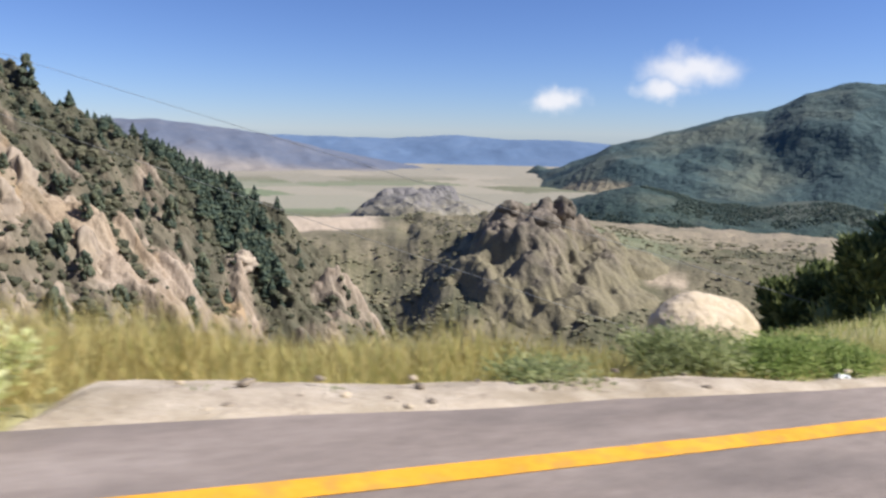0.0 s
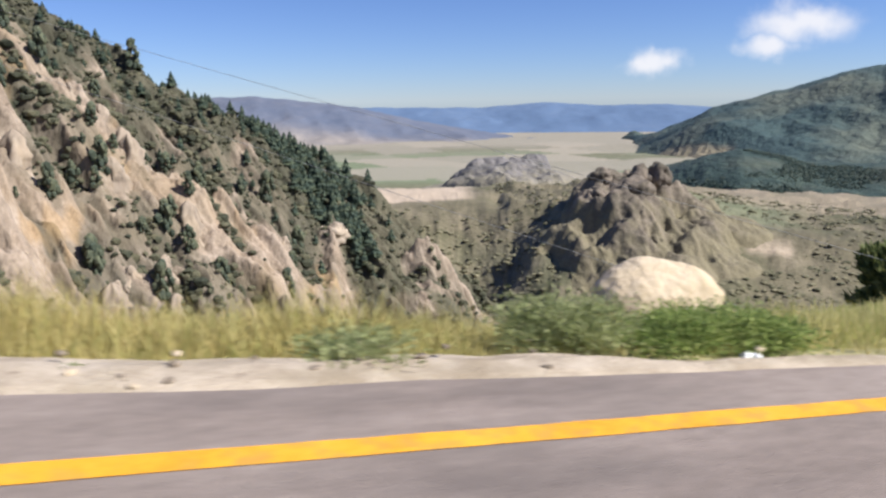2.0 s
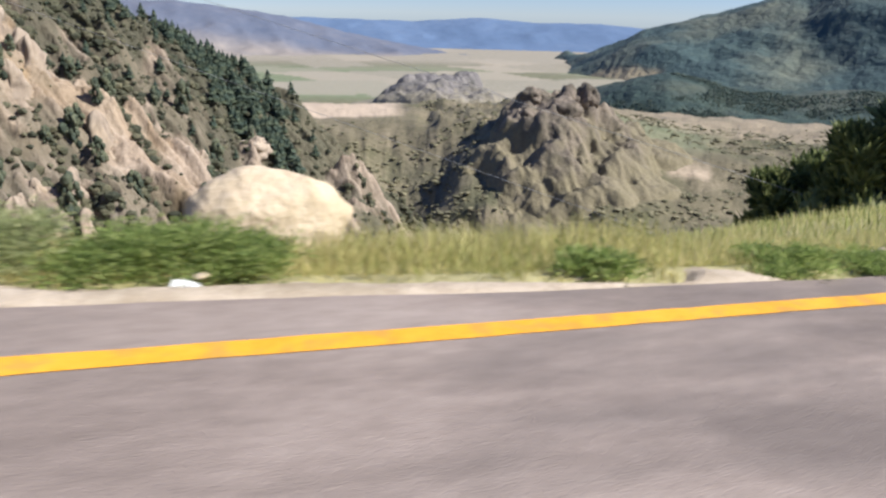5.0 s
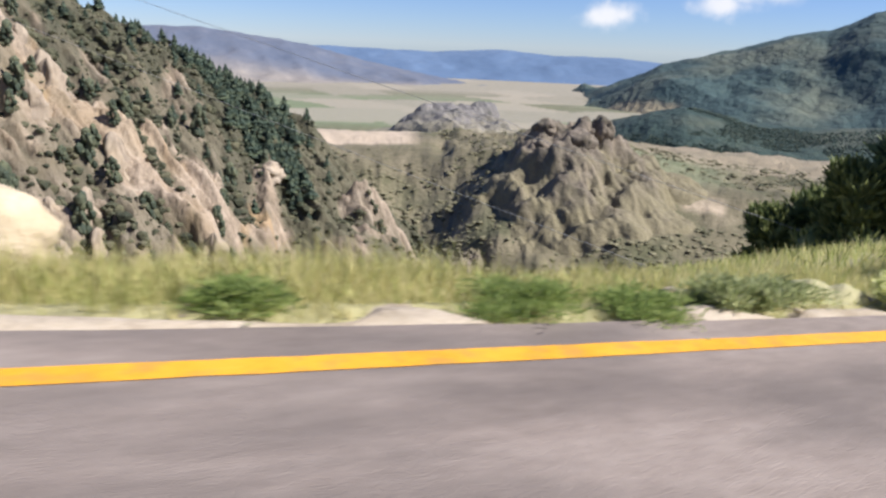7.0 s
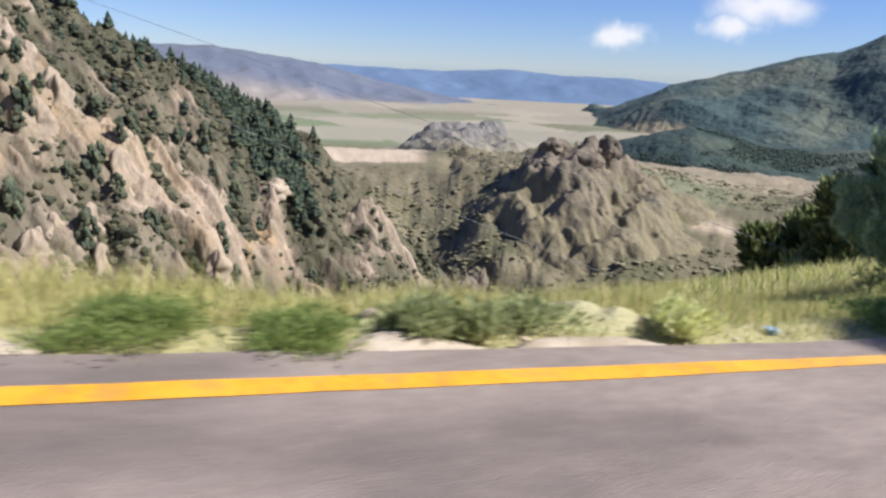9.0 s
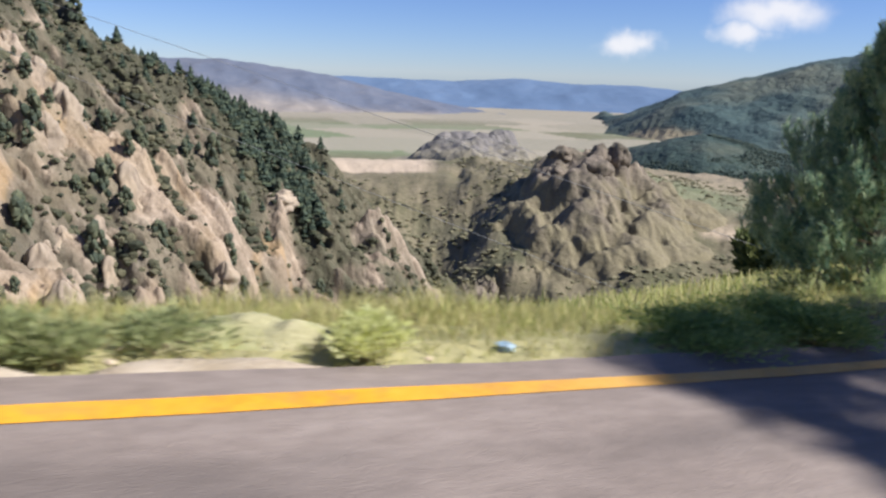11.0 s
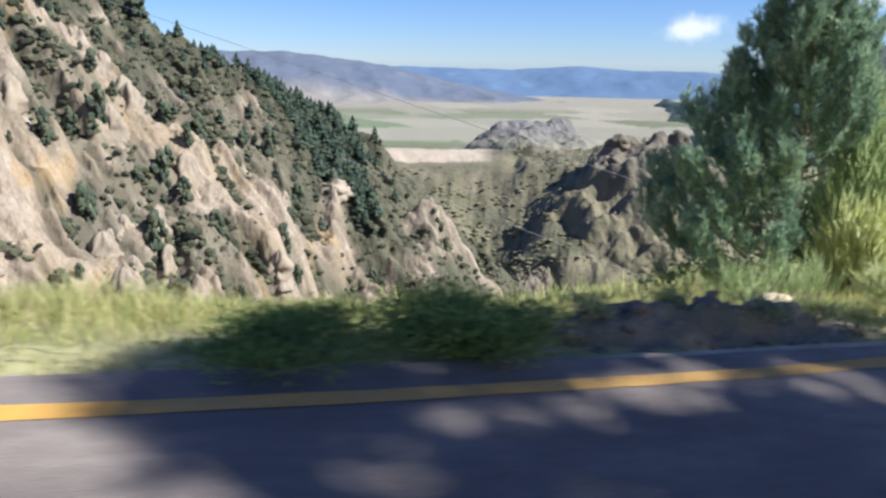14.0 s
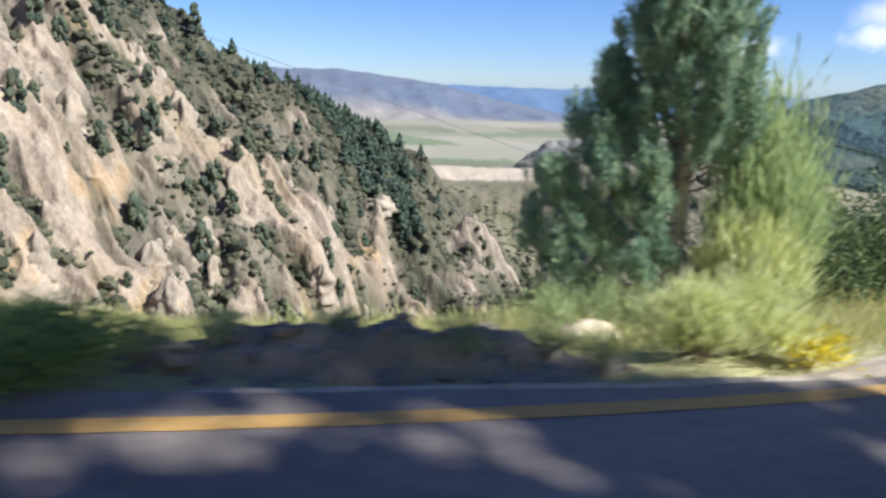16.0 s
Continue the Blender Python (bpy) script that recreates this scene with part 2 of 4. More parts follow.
GRASS = material("dry_and_green_grass", [(0.22, 0.27, 0.075), (0.37, 0.4, 0.14), (0.5, 0.48, 0.21), (0.62, 0.56, 0.31)], 0.5, 0.7, 0, positions=[0.16, 0.36, 0.54, 0.72], attr=(("straw", (0.56, 0.45, 0.19)),), island=0.5, translucent=0.42)
BOULDER = material("beige_boulder", [(0.42, 0.33, 0.225), (0.56, 0.46, 0.335), (0.66, 0.57, 0.45)], 1.6, 0.9, 0.7, 12, second=((0.36, 0.28, 0.17), 3.0, 0.5), distance=0.05)
STONE = material("loose_stone", [(0.1, 0.08, 0.06), (0.22, 0.18, 0.14), (0.4, 0.34, 0.27)], 9.0, 0.9, 0.6, 60, distance=0.01)
PLASTIC = material("white_plastic", [(0.6, 0.62, 0.65), (0.75, 0.77, 0.8), (0.82, 0.83, 0.85)], 9.0, 0.4, 0.3, 30, distance=0.01)
PLASTIC_BLUE = material("pale_blue_plastic", [(0.22, 0.32, 0.42), (0.3, 0.42, 0.52), (0.4, 0.5, 0.6)], 9.0, 0.4, 0.3, 30, distance=0.01)


# ---- numeric helpers ----
PERM = np.random.RandomState(7).rand(256, 256)


def vnoise(x, y, seed=0):
    x, y = np.asarray(x, float) + seed * 17.31, np.asarray(y, float) + seed * 9.77
    xi, yi = np.floor(x).astype(int), np.floor(y).astype(int)
    fx, fy = x - xi, y - yi
    fx, fy = fx * fx * fx * (fx * (fx * 6 - 15) + 10), fy * fy * fy * (fy * (fy * 6 - 15) + 10)
    a, b = PERM[xi % 256, yi % 256], PERM[(xi + 1) % 256, yi % 256]
    c, d = PERM[xi % 256, (yi + 1) % 256], PERM[(xi + 1) % 256, (yi + 1) % 256]
    return (a + (b - a) * fx) * (1 - fy) + (c + (d - c) * fx) * fy


def fbm(x, y, octaves=5, seed=0, gain=0.5):
    """Fractal noise about 0, from -1 to 1."""
    total, amp, norm = 0, 1.0, 0
    for o in range(octaves):
        total = total + amp * (vnoise(np.asarray(x) * 2**o, np.asarray(y) * 2**o, seed + o) * 2 - 1)
        norm += amp
        amp *= gain
    return total / norm


def ridged(x, y, octaves=5, seed=0, gain=0.5):
    total, amp, norm = 0, 1.0, 0
    for o in range(octaves):
        total = total + amp * (1 - np.abs(vnoise(np.asarray(x) * 2**o, np.asarray(y) * 2**o, seed + o) * 2 - 1) * 1.6)
        norm += amp
        amp *= gain
    return total / norm


def smooth(a, b, x):
    t = np.clip((np.asarray(x, float) - a) / (b - a), 0, 1)
    return t * t * (3 - 2 * t)


def mesh_from(name, verts, faces, mat, attrs=None, soft=True):
    """A mesh from arrays: verts (n, 3), faces (m, 3 or 4)."""
    verts, faces = np.asarray(verts, np.float32), np.asarray(faces, np.int32)
    me = bpy.data.meshes.new(name)
    k = faces.shape[1]
    me.vertices.add(len(verts))
    me.vertices.foreach_set("co", verts.ravel())
    me.loops.add(faces.size)
    me.loops.foreach_set("vertex_index", faces.ravel())
    me.polygons.add(len(faces))
    me.polygons.foreach_set("loop_start", np.arange(0, faces.size, k, dtype=np.int32))
    me.polygons.foreach_set("use_smooth", np.full(len(faces), soft))
    me.update(calc_edges=True)
    me.validate()
    for key, values in (attrs or {}).items():
        me.attributes.new(key, "FLOAT", "POINT").data.foreach_set("value", np.asarray(values, np.float32).ravel())
    me.materials.append(mat)
    return me


def grid(name, P, mat, attrs=None):
    """A sheet from an array of points (rows, columns, 3)."""
    r, c = P.shape[:2]
    i = np.arange(r * c).reshape(r, c)
    faces = np.stack([i[:-1, :-1], i[:-1, 1:], i[1:, 1:], i[1:, :-1]], -1).reshape(-1, 4)
    return mesh_from(name, P.reshape(-1, 3), faces, mat, attrs)


def thing(name, label, category, group="", at=(0, 0, 0)):
    e = new(name)
    e.empty_display_size = 0.2
    e.location = at
    return tagged(e, label, category, group)


def part_mesh(name, me, parent, label=""):
    ob = new(name, me)
    ob.parent = parent
    return tagged(ob, label)


# ---- the lie of the land ----
GX, GY = -0.08455, 0.07097


def plane(x, y):
    x = np.asarray(x, float)
    xx = np.clip(x, -22, 22) + 24 * np.tanh((x - np.clip(x, -22, 22)) / 24)
    return GX * xx + GY * np.clip(y, -8, 8)


def road_line(x):
    w = (np.asarray(x, float) - 11) / 10
    u = np.clip(w, -1.2, 0.75)
    return 2.0305 + 0.5236 * u**2 + 0.6462 * u**3 + 0.3086 * u**4 + (w - u) * (1.0472 * u + 1.9386 * u**2 + 1.2344 * u**3)


def asphalt_edge(x):
    return road_line(x) + np.interp(x, [-30, 0, 1.5, 2.9, 5.4, 7.2, 9.2, 13, 16.7, 25, 60], [0.75, 0.58, 0.53, 0.48, 0.37, 0.3, 0.26, 0.24, 0.13, 0.3, 0.8]) + 0.03 * fbm(np.asarray(x) * 1.3, 0 * np.asarray(x), 4, 3)


def gravel_edge(x):
    return asphalt_edge(x) + np.interp(x, [-30, -0.3, 0.0, 1.1, 2.0, 3.3, 4, 5.5, 6.8, 7.0, 7.2, 7.5, 8.5, 8.75, 8.9, 9.3, 9.5, 10, 10.3, 14, 16.4, 17.5, 60], [0.05, 0.05, 0.55, 0.47, 0.43, 0.37, 0.26, 0.28, 0.14, 0.35, 0.35, 0.05, 0.06, 0.32, 0.3, 0.06, 0.22, 0.2, 0.06, 0.12, 0.15, 0.35, 0.6]) + 0.04 * fbm(np.asarray(x) * 2, 0 * np.asarray(x) + 5, 3, 8)


def hillside_z(x, y):
    crest = np.interp(x, [-160, -75, -35, -16, -2, 14, 28, 49, 63, 75, 90, 100, 119, 142, 180], [110, 62, 29.5, 17, 6.0, -0.3, -7.6, -20.6, -24, -34.5, -46.5, -56, -80, -102, -132]) + 2 * fbm(x / 20, 0 * x + 0.3, 3, 21)
    fall = 0.64 + 0.45 * np.exp(-(((x - 58) / 20) ** 2)) - 0.2 * smooth(80, 110, x)
    return np.where(y < 330, crest - fall * (330 - y), crest - 0.35 * (y - 330))


def land(x, y):
    """Height of the open ground."""
    x, y = np.asarray(x, float), np.asarray(y, float)
    r = np.hypot(x - 8, y)
    e = asphalt_edge(x)
    over = np.maximum(0, y - e - 0.35)
    near = plane(x, y) - 0.055 - 0.4 * np.minimum(over, 3.2) - np.interp(x, [12, 30], [0.42, 0.35]) * np.maximum(0, over - 3.2) + smooth(0.2, 1.2, over) * 0.09 * fbm(x * 0.9, y * 0.9, 4, 2)
    back = plane(x, y) + 0.55 * np.maximum(0, -y - 6.5) + 0.3 * smooth(7, 20, -y) * fbm(x * 0.2, y * 0.2, 4, 4)
    back = np.minimum(back, 120 + 30 * fbm(x / 90, y / 90, 4, 6))
    far = np.interp(r, [0, 60, 200, 330, 400, 520, 620, 800, 1000, 1150, 1500, 2300, 3600, 4800], [-20, -36, -100, -122, -110, -77, -75, -94, -122, -138, -144, -166, -178, -180])
    bearing = np.degrees(np.arctan2(x - 8, y))
    k = smooth(60, 400, r) * (1 - smooth(700, 1600, r)) * (1 - 0.6 * smooth(35, 39, bearing))
    k = k * (1 - 0.75 * smooth(11, 13, bearing) * (1 - smooth(22, 24, bearing)) * smooth(490, 550, r))
    far = far + k * (9 * fbm(x / 120, y / 120, 5, 11) + 15 * ridged(x / 75, y / 75, 5, 12) - 8)
    far = far + k * 9 * (ridged(x / 24 + 0.5 * fbm(x / 40, y / 40, 3, 15), y / 30, 4, 17) - 0.4)
    far = far + 12 * np.exp(-((x - 285) ** 2 + (y - 421) ** 2) / 2 / 62**2)
    far = far - 16 * smooth(34, 44, np.degrees(np.arctan2(x - 8, y))) * smooth(380, 480, r) * (1 - smooth(600, 900, r))
    far = far - 30 * np.exp(-(((bearing - 21.5) / 4.5) ** 2)) * smooth(250, 330, r) * (1 - smooth(430, 570, r))
    side = np.where(y > 0, smooth(26, 80, np.hypot(x - 8, y)) * smooth(0, 30, y), 0)
    front = near * (1 - side) + far * side
    return np.where(y > -4.5, front, back)


# one sheet of ground, in rings that widen with the distance
azs = np.radians(np.concatenate([np.linspace(-180, -30, 50, endpoint=False), np.linspace(-30, 68, 620, endpoint=False), np.linspace(68, 180, 38)]))
rings = 0.4 * 1.0245 ** np.arange(389)
R_, A_ = np.meshgrid(rings, azs, indexing="ij")
GXs, GYs = 8 + R_ * np.sin(A_), R_ * np.cos(A_)
GZ = land(GXs, GYs)
azd = np.degrees(A_) + 0.5
veg = fbm(GXs / 300, GYs / 180, 4, 31)
cellx, celly = np.floor(GXs / 210 + 0.3 * fbm(GXs / 400, GYs / 400, 2, 5)), np.floor(GYs / 330 + 0.3 * fbm(GXs / 300, GYs / 300, 2, 6))
cell = PERM[(cellx % 256).astype(int), (celly % 256).astype(int)]
valley = smooth(1050, 1400, R_)
pale = smooth(12.5, 14, azd) * (1 - smooth(20.5, 22.5, azd)) * smooth(562, 578, R_ + 12 * veg) * (1 - smooth(800, 900, R_))
pale = np.maximum(pale, 0.8 * smooth(42.2, 43, azd) * (1 - smooth(45.4, 46, azd)) * smooth(480, 485, R_) * (1 - smooth(502, 508, R_)))
pale = np.maximum(pale, valley * smooth(0.72, 0.8, cell))
pale = np.maximum(pale, smooth(36, 40, azd) * smooth(640, 700, R_) * (1 - smooth(900, 1000, R_)) * 0.32)
green = valley * (0.35 + 0.55 * (1 - smooth(0.42, 0.46, cell)) * smooth(0.03, 0.04, cell)) * (1 - smooth(2100, 2800, R_))
green = np.maximum(green, 0.85 * smooth(12, 14, azd) * (1 - smooth(20.5, 22, azd + 3 * veg)) * smooth(1180, 1300, R_) * (1 - smooth(1650, 1800, R_)))
green = np.maximum(green, 0.45 * smooth(37, 39, azd) * (1 - smooth(44, 47, azd)) * smooth(520, 570, R_) * (1 - smooth(640, 700, R_)))
dry = np.maximum(valley * 0.8 * smooth(0.34, 0.4, cell), smooth(2300, 2900, R_) * 0.9)
dry = np.maximum(dry, 0.25 * smooth(380, 520, R_) * smooth(-0.1, 0.4, veg))
verge = 1 - smooth(20, 60, R_)
ground = new("ground", grid("ground", np.stack([GXs, GYs, GZ], -1), SOIL, {"pale": pale, "green": green, "dry": dry, "verge": verge}))
tagged(ground, "dry scrubby mountain ground falling to a broad farmed valley", "ground", kind="structure")


def strip(name, x0, x1, n, lo, hi, rows, lift, mat, label, category, rough=0.0):
    xs = np.linspace(x0, x1, n)
    v = np.linspace(0, 1, rows)[:, None]
    X = np.broadcast_to(xs, (rows, n))
    Y = lo(xs) * (1 - v) + hi(xs) * v
    Z = plane(X, Y) + lift(X, Y, v) + rough * fbm(X * 6, Y * 6, 4, 9)
    ob = new(name, grid(name, np.stack([X, Y, Z], -1), mat))
    return tagged(ob, label, category, kind="structure")


def half_line(x):
    """The paint is worn narrower past the bend."""
    return np.interp(x, [9.8, 12.0, 30], [0.06, 0.043, 0.05])


strip("road", -45, 75, 700, lambda x: road_line(x) - 7.2, asphalt_edge, 26, lambda X, Y, v: 0.0, ASPHALT, "worn greyish asphalt mountain road with faded patches", "road", 0.0)
line = strip("road_line", -45, 75, 700, lambda x: road_line(x) - half_line(x) + 0.006 * fbm(x * 5, 0 * x, 3, 4), lambda x: road_line(x) + half_line(x) + 0.006 * fbm(x * 5, 0 * x + 9, 3, 5), 3, lambda X, Y, v: 0.004, PAINT, "solid yellow painted edge line on the asphalt", "road marking", 0.0)
worn = line.data.attributes.new("worn", "FLOAT", "POINT")
for v, w in zip(line.data.vertices, worn.data):
    w.value = float(np.interp(v.co.x, [10.4, 12.0, 30, 40], [0.0, 0.6, 0.6, 0.2]))
strip("gravel_shoulder", -45, 75, 1400, lambda x: asphalt_edge(x) - 0.14, gravel_edge, 14, lambda X, Y, v: 0.026 * smooth(-0.03, 0.05, Y - asphalt_edge(X)) - 0.022 - 0.06 * smooth(0.6, 1, v), GRAVEL, "strip of pale sandy gravel beside the asphalt", "gravel shoulder", 0.012)

# ---- the rocky hillside across the ravine ----
hx, hy = np.meshgrid(np.linspace(-150, 175, 560), np.linspace(150, 372, 420))
hz = hillside_z(hx, hy)
across, down = 0.65 * hx + 0.76 * hy, 0.76 * hx - 0.65 * hy
wob = 0.5 * fbm(hx / 25, hy / 25, 3, 4)
spires = ridged(across / 11 + wob, down / 34, 4, 14)
rib = fbm(across / 26 + wob, down / 110, 4, 41)
scrub = smooth(-0.1, 0.14, -rib * 0.8 + 0.3 * fbm(hx / 12, hy / 12, 3, 43) + smooth(284, 330, hy + 0.12 * hx) * 0.55 + smooth(60, 120, hx) * 0.1 - 0.14)
band = hy - (272 - 0.35 * hx) + 4 * fbm(hx / 14, hy / 14, 3, 45)
scrub = np.clip(scrub + 0.8 * smooth(7, 15, band) * smooth(-75, -35, hx) * (1 - 0.8 * smooth(52, 74, hx + 0.7 * (300 - hy))) * smooth(-0.25, 0.15, fbm(hx / 9, hy / 9, 3, 46) + 0.12), 0, 1)
scrub = scrub * (1 - 0.97 * np.exp(-((band / 9.5) ** 2)) * (1 - smooth(25, 45, hx)))
scrub = scrub * (1 - 0.35 * smooth(4, 14, -band))
face = 1 - smooth(326, 345, hy)
spur = np.exp(-(((hy - 297) / np.interp(hx, [86, 128], [2.2, 6.0])) ** 2)) * smooth(84, 92, hx)
scrub = scrub * (1 - 0.9 * spur)
rib_run = np.clip((300 - hy) / 34, 0, 1)
pale_rib = np.exp(-(((hx - 58.2 + 6.5 * rib_run + 1.2 * fbm(hx / 8, hy / 8, 3, 66)) / (2.6 + 1.6 * rib_run)) ** 2)) * smooth(262, 270, hy) * (1 - smooth(298, 303, hy))
scrub = scrub * (1 - 0.95 * pale_rib)
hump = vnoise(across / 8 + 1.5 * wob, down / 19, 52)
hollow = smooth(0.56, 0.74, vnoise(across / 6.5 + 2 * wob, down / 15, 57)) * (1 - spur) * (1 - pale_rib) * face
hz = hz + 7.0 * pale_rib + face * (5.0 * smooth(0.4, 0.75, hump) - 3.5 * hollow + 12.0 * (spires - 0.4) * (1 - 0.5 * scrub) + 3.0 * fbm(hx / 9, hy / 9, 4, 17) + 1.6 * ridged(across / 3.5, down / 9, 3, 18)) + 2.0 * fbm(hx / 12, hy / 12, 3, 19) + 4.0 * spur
# bare gullies between ribs get shade painted in; hollows get shrub colour
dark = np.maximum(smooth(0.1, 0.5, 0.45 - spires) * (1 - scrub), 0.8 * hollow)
ochre = 0.4 * smooth(0.32, 0.55, fbm(hx / 10, hy / 14, 3, 61)) * (1 - scrub) * (1 - spur)
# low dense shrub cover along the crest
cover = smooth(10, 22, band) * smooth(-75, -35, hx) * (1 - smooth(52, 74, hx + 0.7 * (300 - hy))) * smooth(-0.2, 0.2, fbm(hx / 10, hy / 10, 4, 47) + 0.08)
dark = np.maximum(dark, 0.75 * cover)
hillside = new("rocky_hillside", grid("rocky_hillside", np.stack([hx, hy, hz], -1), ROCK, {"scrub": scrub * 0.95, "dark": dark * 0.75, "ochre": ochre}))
tagged(hillside, "steep eroded hillside of cream tuff with dark scrub", "hillside", kind="structure")


def hill_at(x, y):
    i, j = int(round((y - 150) / 222 * 419)), int(round((x + 150) / 325 * 559))
    return float(hz[min(419, max(0, i)), min(559, max(0, j))])


def hill_scrub(x, y):
    i, j = int(round((y - 150) / 222 * 419)), int(round((x + 150) / 325 * 559))
    return float(scrub[min(419, max(0, i)), min(559, max(0, j))])


def lump(seed, sub=2, rough=0.35):
    bm = bmesh.new()
    bmesh.ops.create_icosphere(bm, subdivisions=sub, radius=1)
    off = Vector((seed * 3.1, seed * 1.7, seed * 2.3))
    for v in bm.verts:
        v.co *= 1 + rough * (noise.noise(v.co * 1.6 + off) + 0.5 * noise.noise(v.co * 3.7 + off))
    V = np.array([v.co for v in bm.verts])
    T = np.array([[v.index for v in f.verts] for f in bm.faces])
    bm.free()
    return V, T


LUMPS = [lump(s, 1, 0.5) for s in range(8)]
rng = np.random.RandomState(3)


def scatter(name, spots, mat, label, category):
    """Many small clumps of foliage as one object: spots are rows of x, y, z, width, height."""
    Vs, Fs, base = [], [], 0
    for i, (x, y, z, w, h) in enumerate(spots):
        V, T = LUMPS[i % 8]
        a = rng.rand() * 6.28
        c, s = math.cos(a), math.sin(a)
        W = np.stack([(V[:, 0] * c - V[:, 1] * s) * w, (V[:, 0] * s + V[:, 1] * c) * w, V[:, 2] * h], -1) + (x, y, z + h * 0.55)
        Vs.append(W)
        Fs.append(T + base)
        base += len(V)
    return tagged(new(name, mesh_from(name, np.concatenate(Vs), np.concatenate(Fs), mat, soft=False)), label, category, kind="stuff")


def hill_hollow(x, y):
    i, j = int(round((y - 150) / 222 * 419)), int(round((x + 150) / 325 * 559))
    return float(hollow[min(419, max(0, i)), min(559, max(0, j))])


spots = []
while len(spots) < 7000:
    x, y = rng.uniform(-110, 150), rng.uniform(175, 335)
    hol = hill_hollow(x, y)
    if rng.rand() < max(hol, hill_scrub(x, y) ** 1.5 * (1 - 0.6 * float(smooth(52, 80, x + 0.7 * (300 - y))))):
        s = 0.35 + 1.0 * rng.rand() ** 2 + 0.7 * hol
        spots.append((x, y, hill_at(x, y) - 0.25 * s, s * rng.uniform(0.8, 1.4), s * rng.uniform(0.6, 1.1)))
scatter("hillside_scrub", spots, SCRUB, "dark olive scrub spread over the rocky hillside", "scrub")
spots = []
while len(spots) < 5000:
    r, a = rng.uniform(330, 760), radians(rng.uniform(10, 54))
    x, y = 8 + r * math.sin(a), r * math.cos(a)
    dense = math.exp(-((x - 172) ** 2 + (y - 470) ** 2) / 2 / 28**2)
    if not (r > 560 and math.degrees(a) < 23) and not (460 < r < 545 and 41.5 < math.degrees(a) < 46) and fbm(x / 45, y / 45, 3, 52) + 0.8 * dense > rng.uniform(-0.45, 0.45):
        s = rng.uniform(0.5, 1.3) ** 1.6
        spots.append((x, y, float(land(x, y)) - 0.3 * s, s * 1.7, s * 0.7))
scatter("slope_scrub", spots, SCRUB_DRY, "scattered scrub bushes on the dry lower slopes", "scrub")


def copies(base, spots):
    """Copies of a thing at rows of x, y, z, scale, turn; the first spot takes the original."""
    for i, (x, y, z, s, a) in enumerate(spots):
        m = pose(x, y, z, 0, 0, a)
        base_ob = base if i == 0 else copy_thing(base, m)
        base_ob.matrix_basis = m @ Matrix.Diagonal((s, s, s, 1))


def tube(points, radii, sides=7):
    """Verts and faces of a tapered tube along points."""
    pts = [Vector(p) for p in points]
    V, Fc = [], []
    for i, p in enumerate(pts):
        d = (pts[min(i + 1, len(pts) - 1)] - pts[max(i - 1, 0)]).normalized()
        u = d.orthogonal().normalized()
        w = d.cross(u)
        for k in range(sides):
            a = 6.2832 * k / sides
            V.append(p + (u * math.cos(a) + w * math.sin(a)) * radii[i])
        if i:
            for k in range(sides):
                q = (k + 1) % sides
                Fc.append(((i - 1) * sides + k, (i - 1) * sides + q, i * sides + q, i * sides + k))
    return np.array(V), np.array(Fc)


def join(pieces):
    Vs, Fs, n = [], [], 0
    for V, Fc in pieces:
        Vs.append(V)
        Fs.append(np.asarray(Fc) + n)
        n += len(V)
    return np.concatenate(Vs), np.concatenate(Fs)


def blades(roots, dirs, lengths, widths, seed):
    """One thin pointed leaf (a bent triangle pair) for each root."""
    r = np.random.RandomState(seed)
    dirs = dirs / np.linalg.norm(dirs, axis=1, keepdims=True)
    sidev = np.cross(dirs, r.normal(size=dirs.shape))
    sidev /= np.linalg.norm(sidev, axis=1, keepdims=True) + 1e-9
    mid = roots + dirs * (lengths * 0.5)[:, None]
    tip = roots + dirs * lengths[:, None] + r.normal(size=dirs.shape) * (lengths * 0.07)[:, None]
    w = sidev * (widths / 2)[:, None]
    V = np.stack([roots, mid + w, tip, mid - w], 1).reshape(-1, 3)
    return V, np.arange(len(V)).reshape(-1, 4)


# ---- rock pinnacles and trees on the hillside ----
def pinnacle(seed):
    n, rows = 22, 18
    V = []
    for i in range(rows):
        h = i / (rows - 1)
        q = max(0.0, (h - 0.3) / 0.7)
        rad = 0.5 * (1 - q) ** 0.62 + 0.03
        if h < 0.3:
            rad = 0.5 + (0.3 - h) * 0.3
        for k in range(n):
            a = 6.2832 * k / n
            p = Vector((math.cos(a) * 1.4, math.sin(a) * 1.4, h * 2.4 + seed * 5))
            f = 1 + 0.7 * noise.noise(p) + 0.5 * noise.noise(p * 2.3) + 0.25 * noise.noise(p * 5.0) + 0.25 * math.cos(2 * a + seed)
            V.append((math.cos(a) * rad * f + 0.1 * h * math.sin(seed), math.sin(a) * rad * f, h * 1.8 - 0.8))
    Fc = [(i * n + k, i * n + (k + 1) % n, (i + 1) * n + (k + 1) % n, (i + 1) * n + k) for i in range(rows - 1) for k in range(n)]
    return mesh_from("rock_pinnacle", V, Fc, TUFF, soft=True)


TUFF = material("pinnacle_tuff", [(0.17, 0.132, 0.098), (0.32, 0.262, 0.204), (0.46, 0.4, 0.325)], 1.1, 0.92, 0.8, 5.0, stretch=(1, 1, 0.4), second=((0.3, 0.21, 0.12), 1.4, 0.4), distance=0.1)
r2 = np.random.RandomState(11)
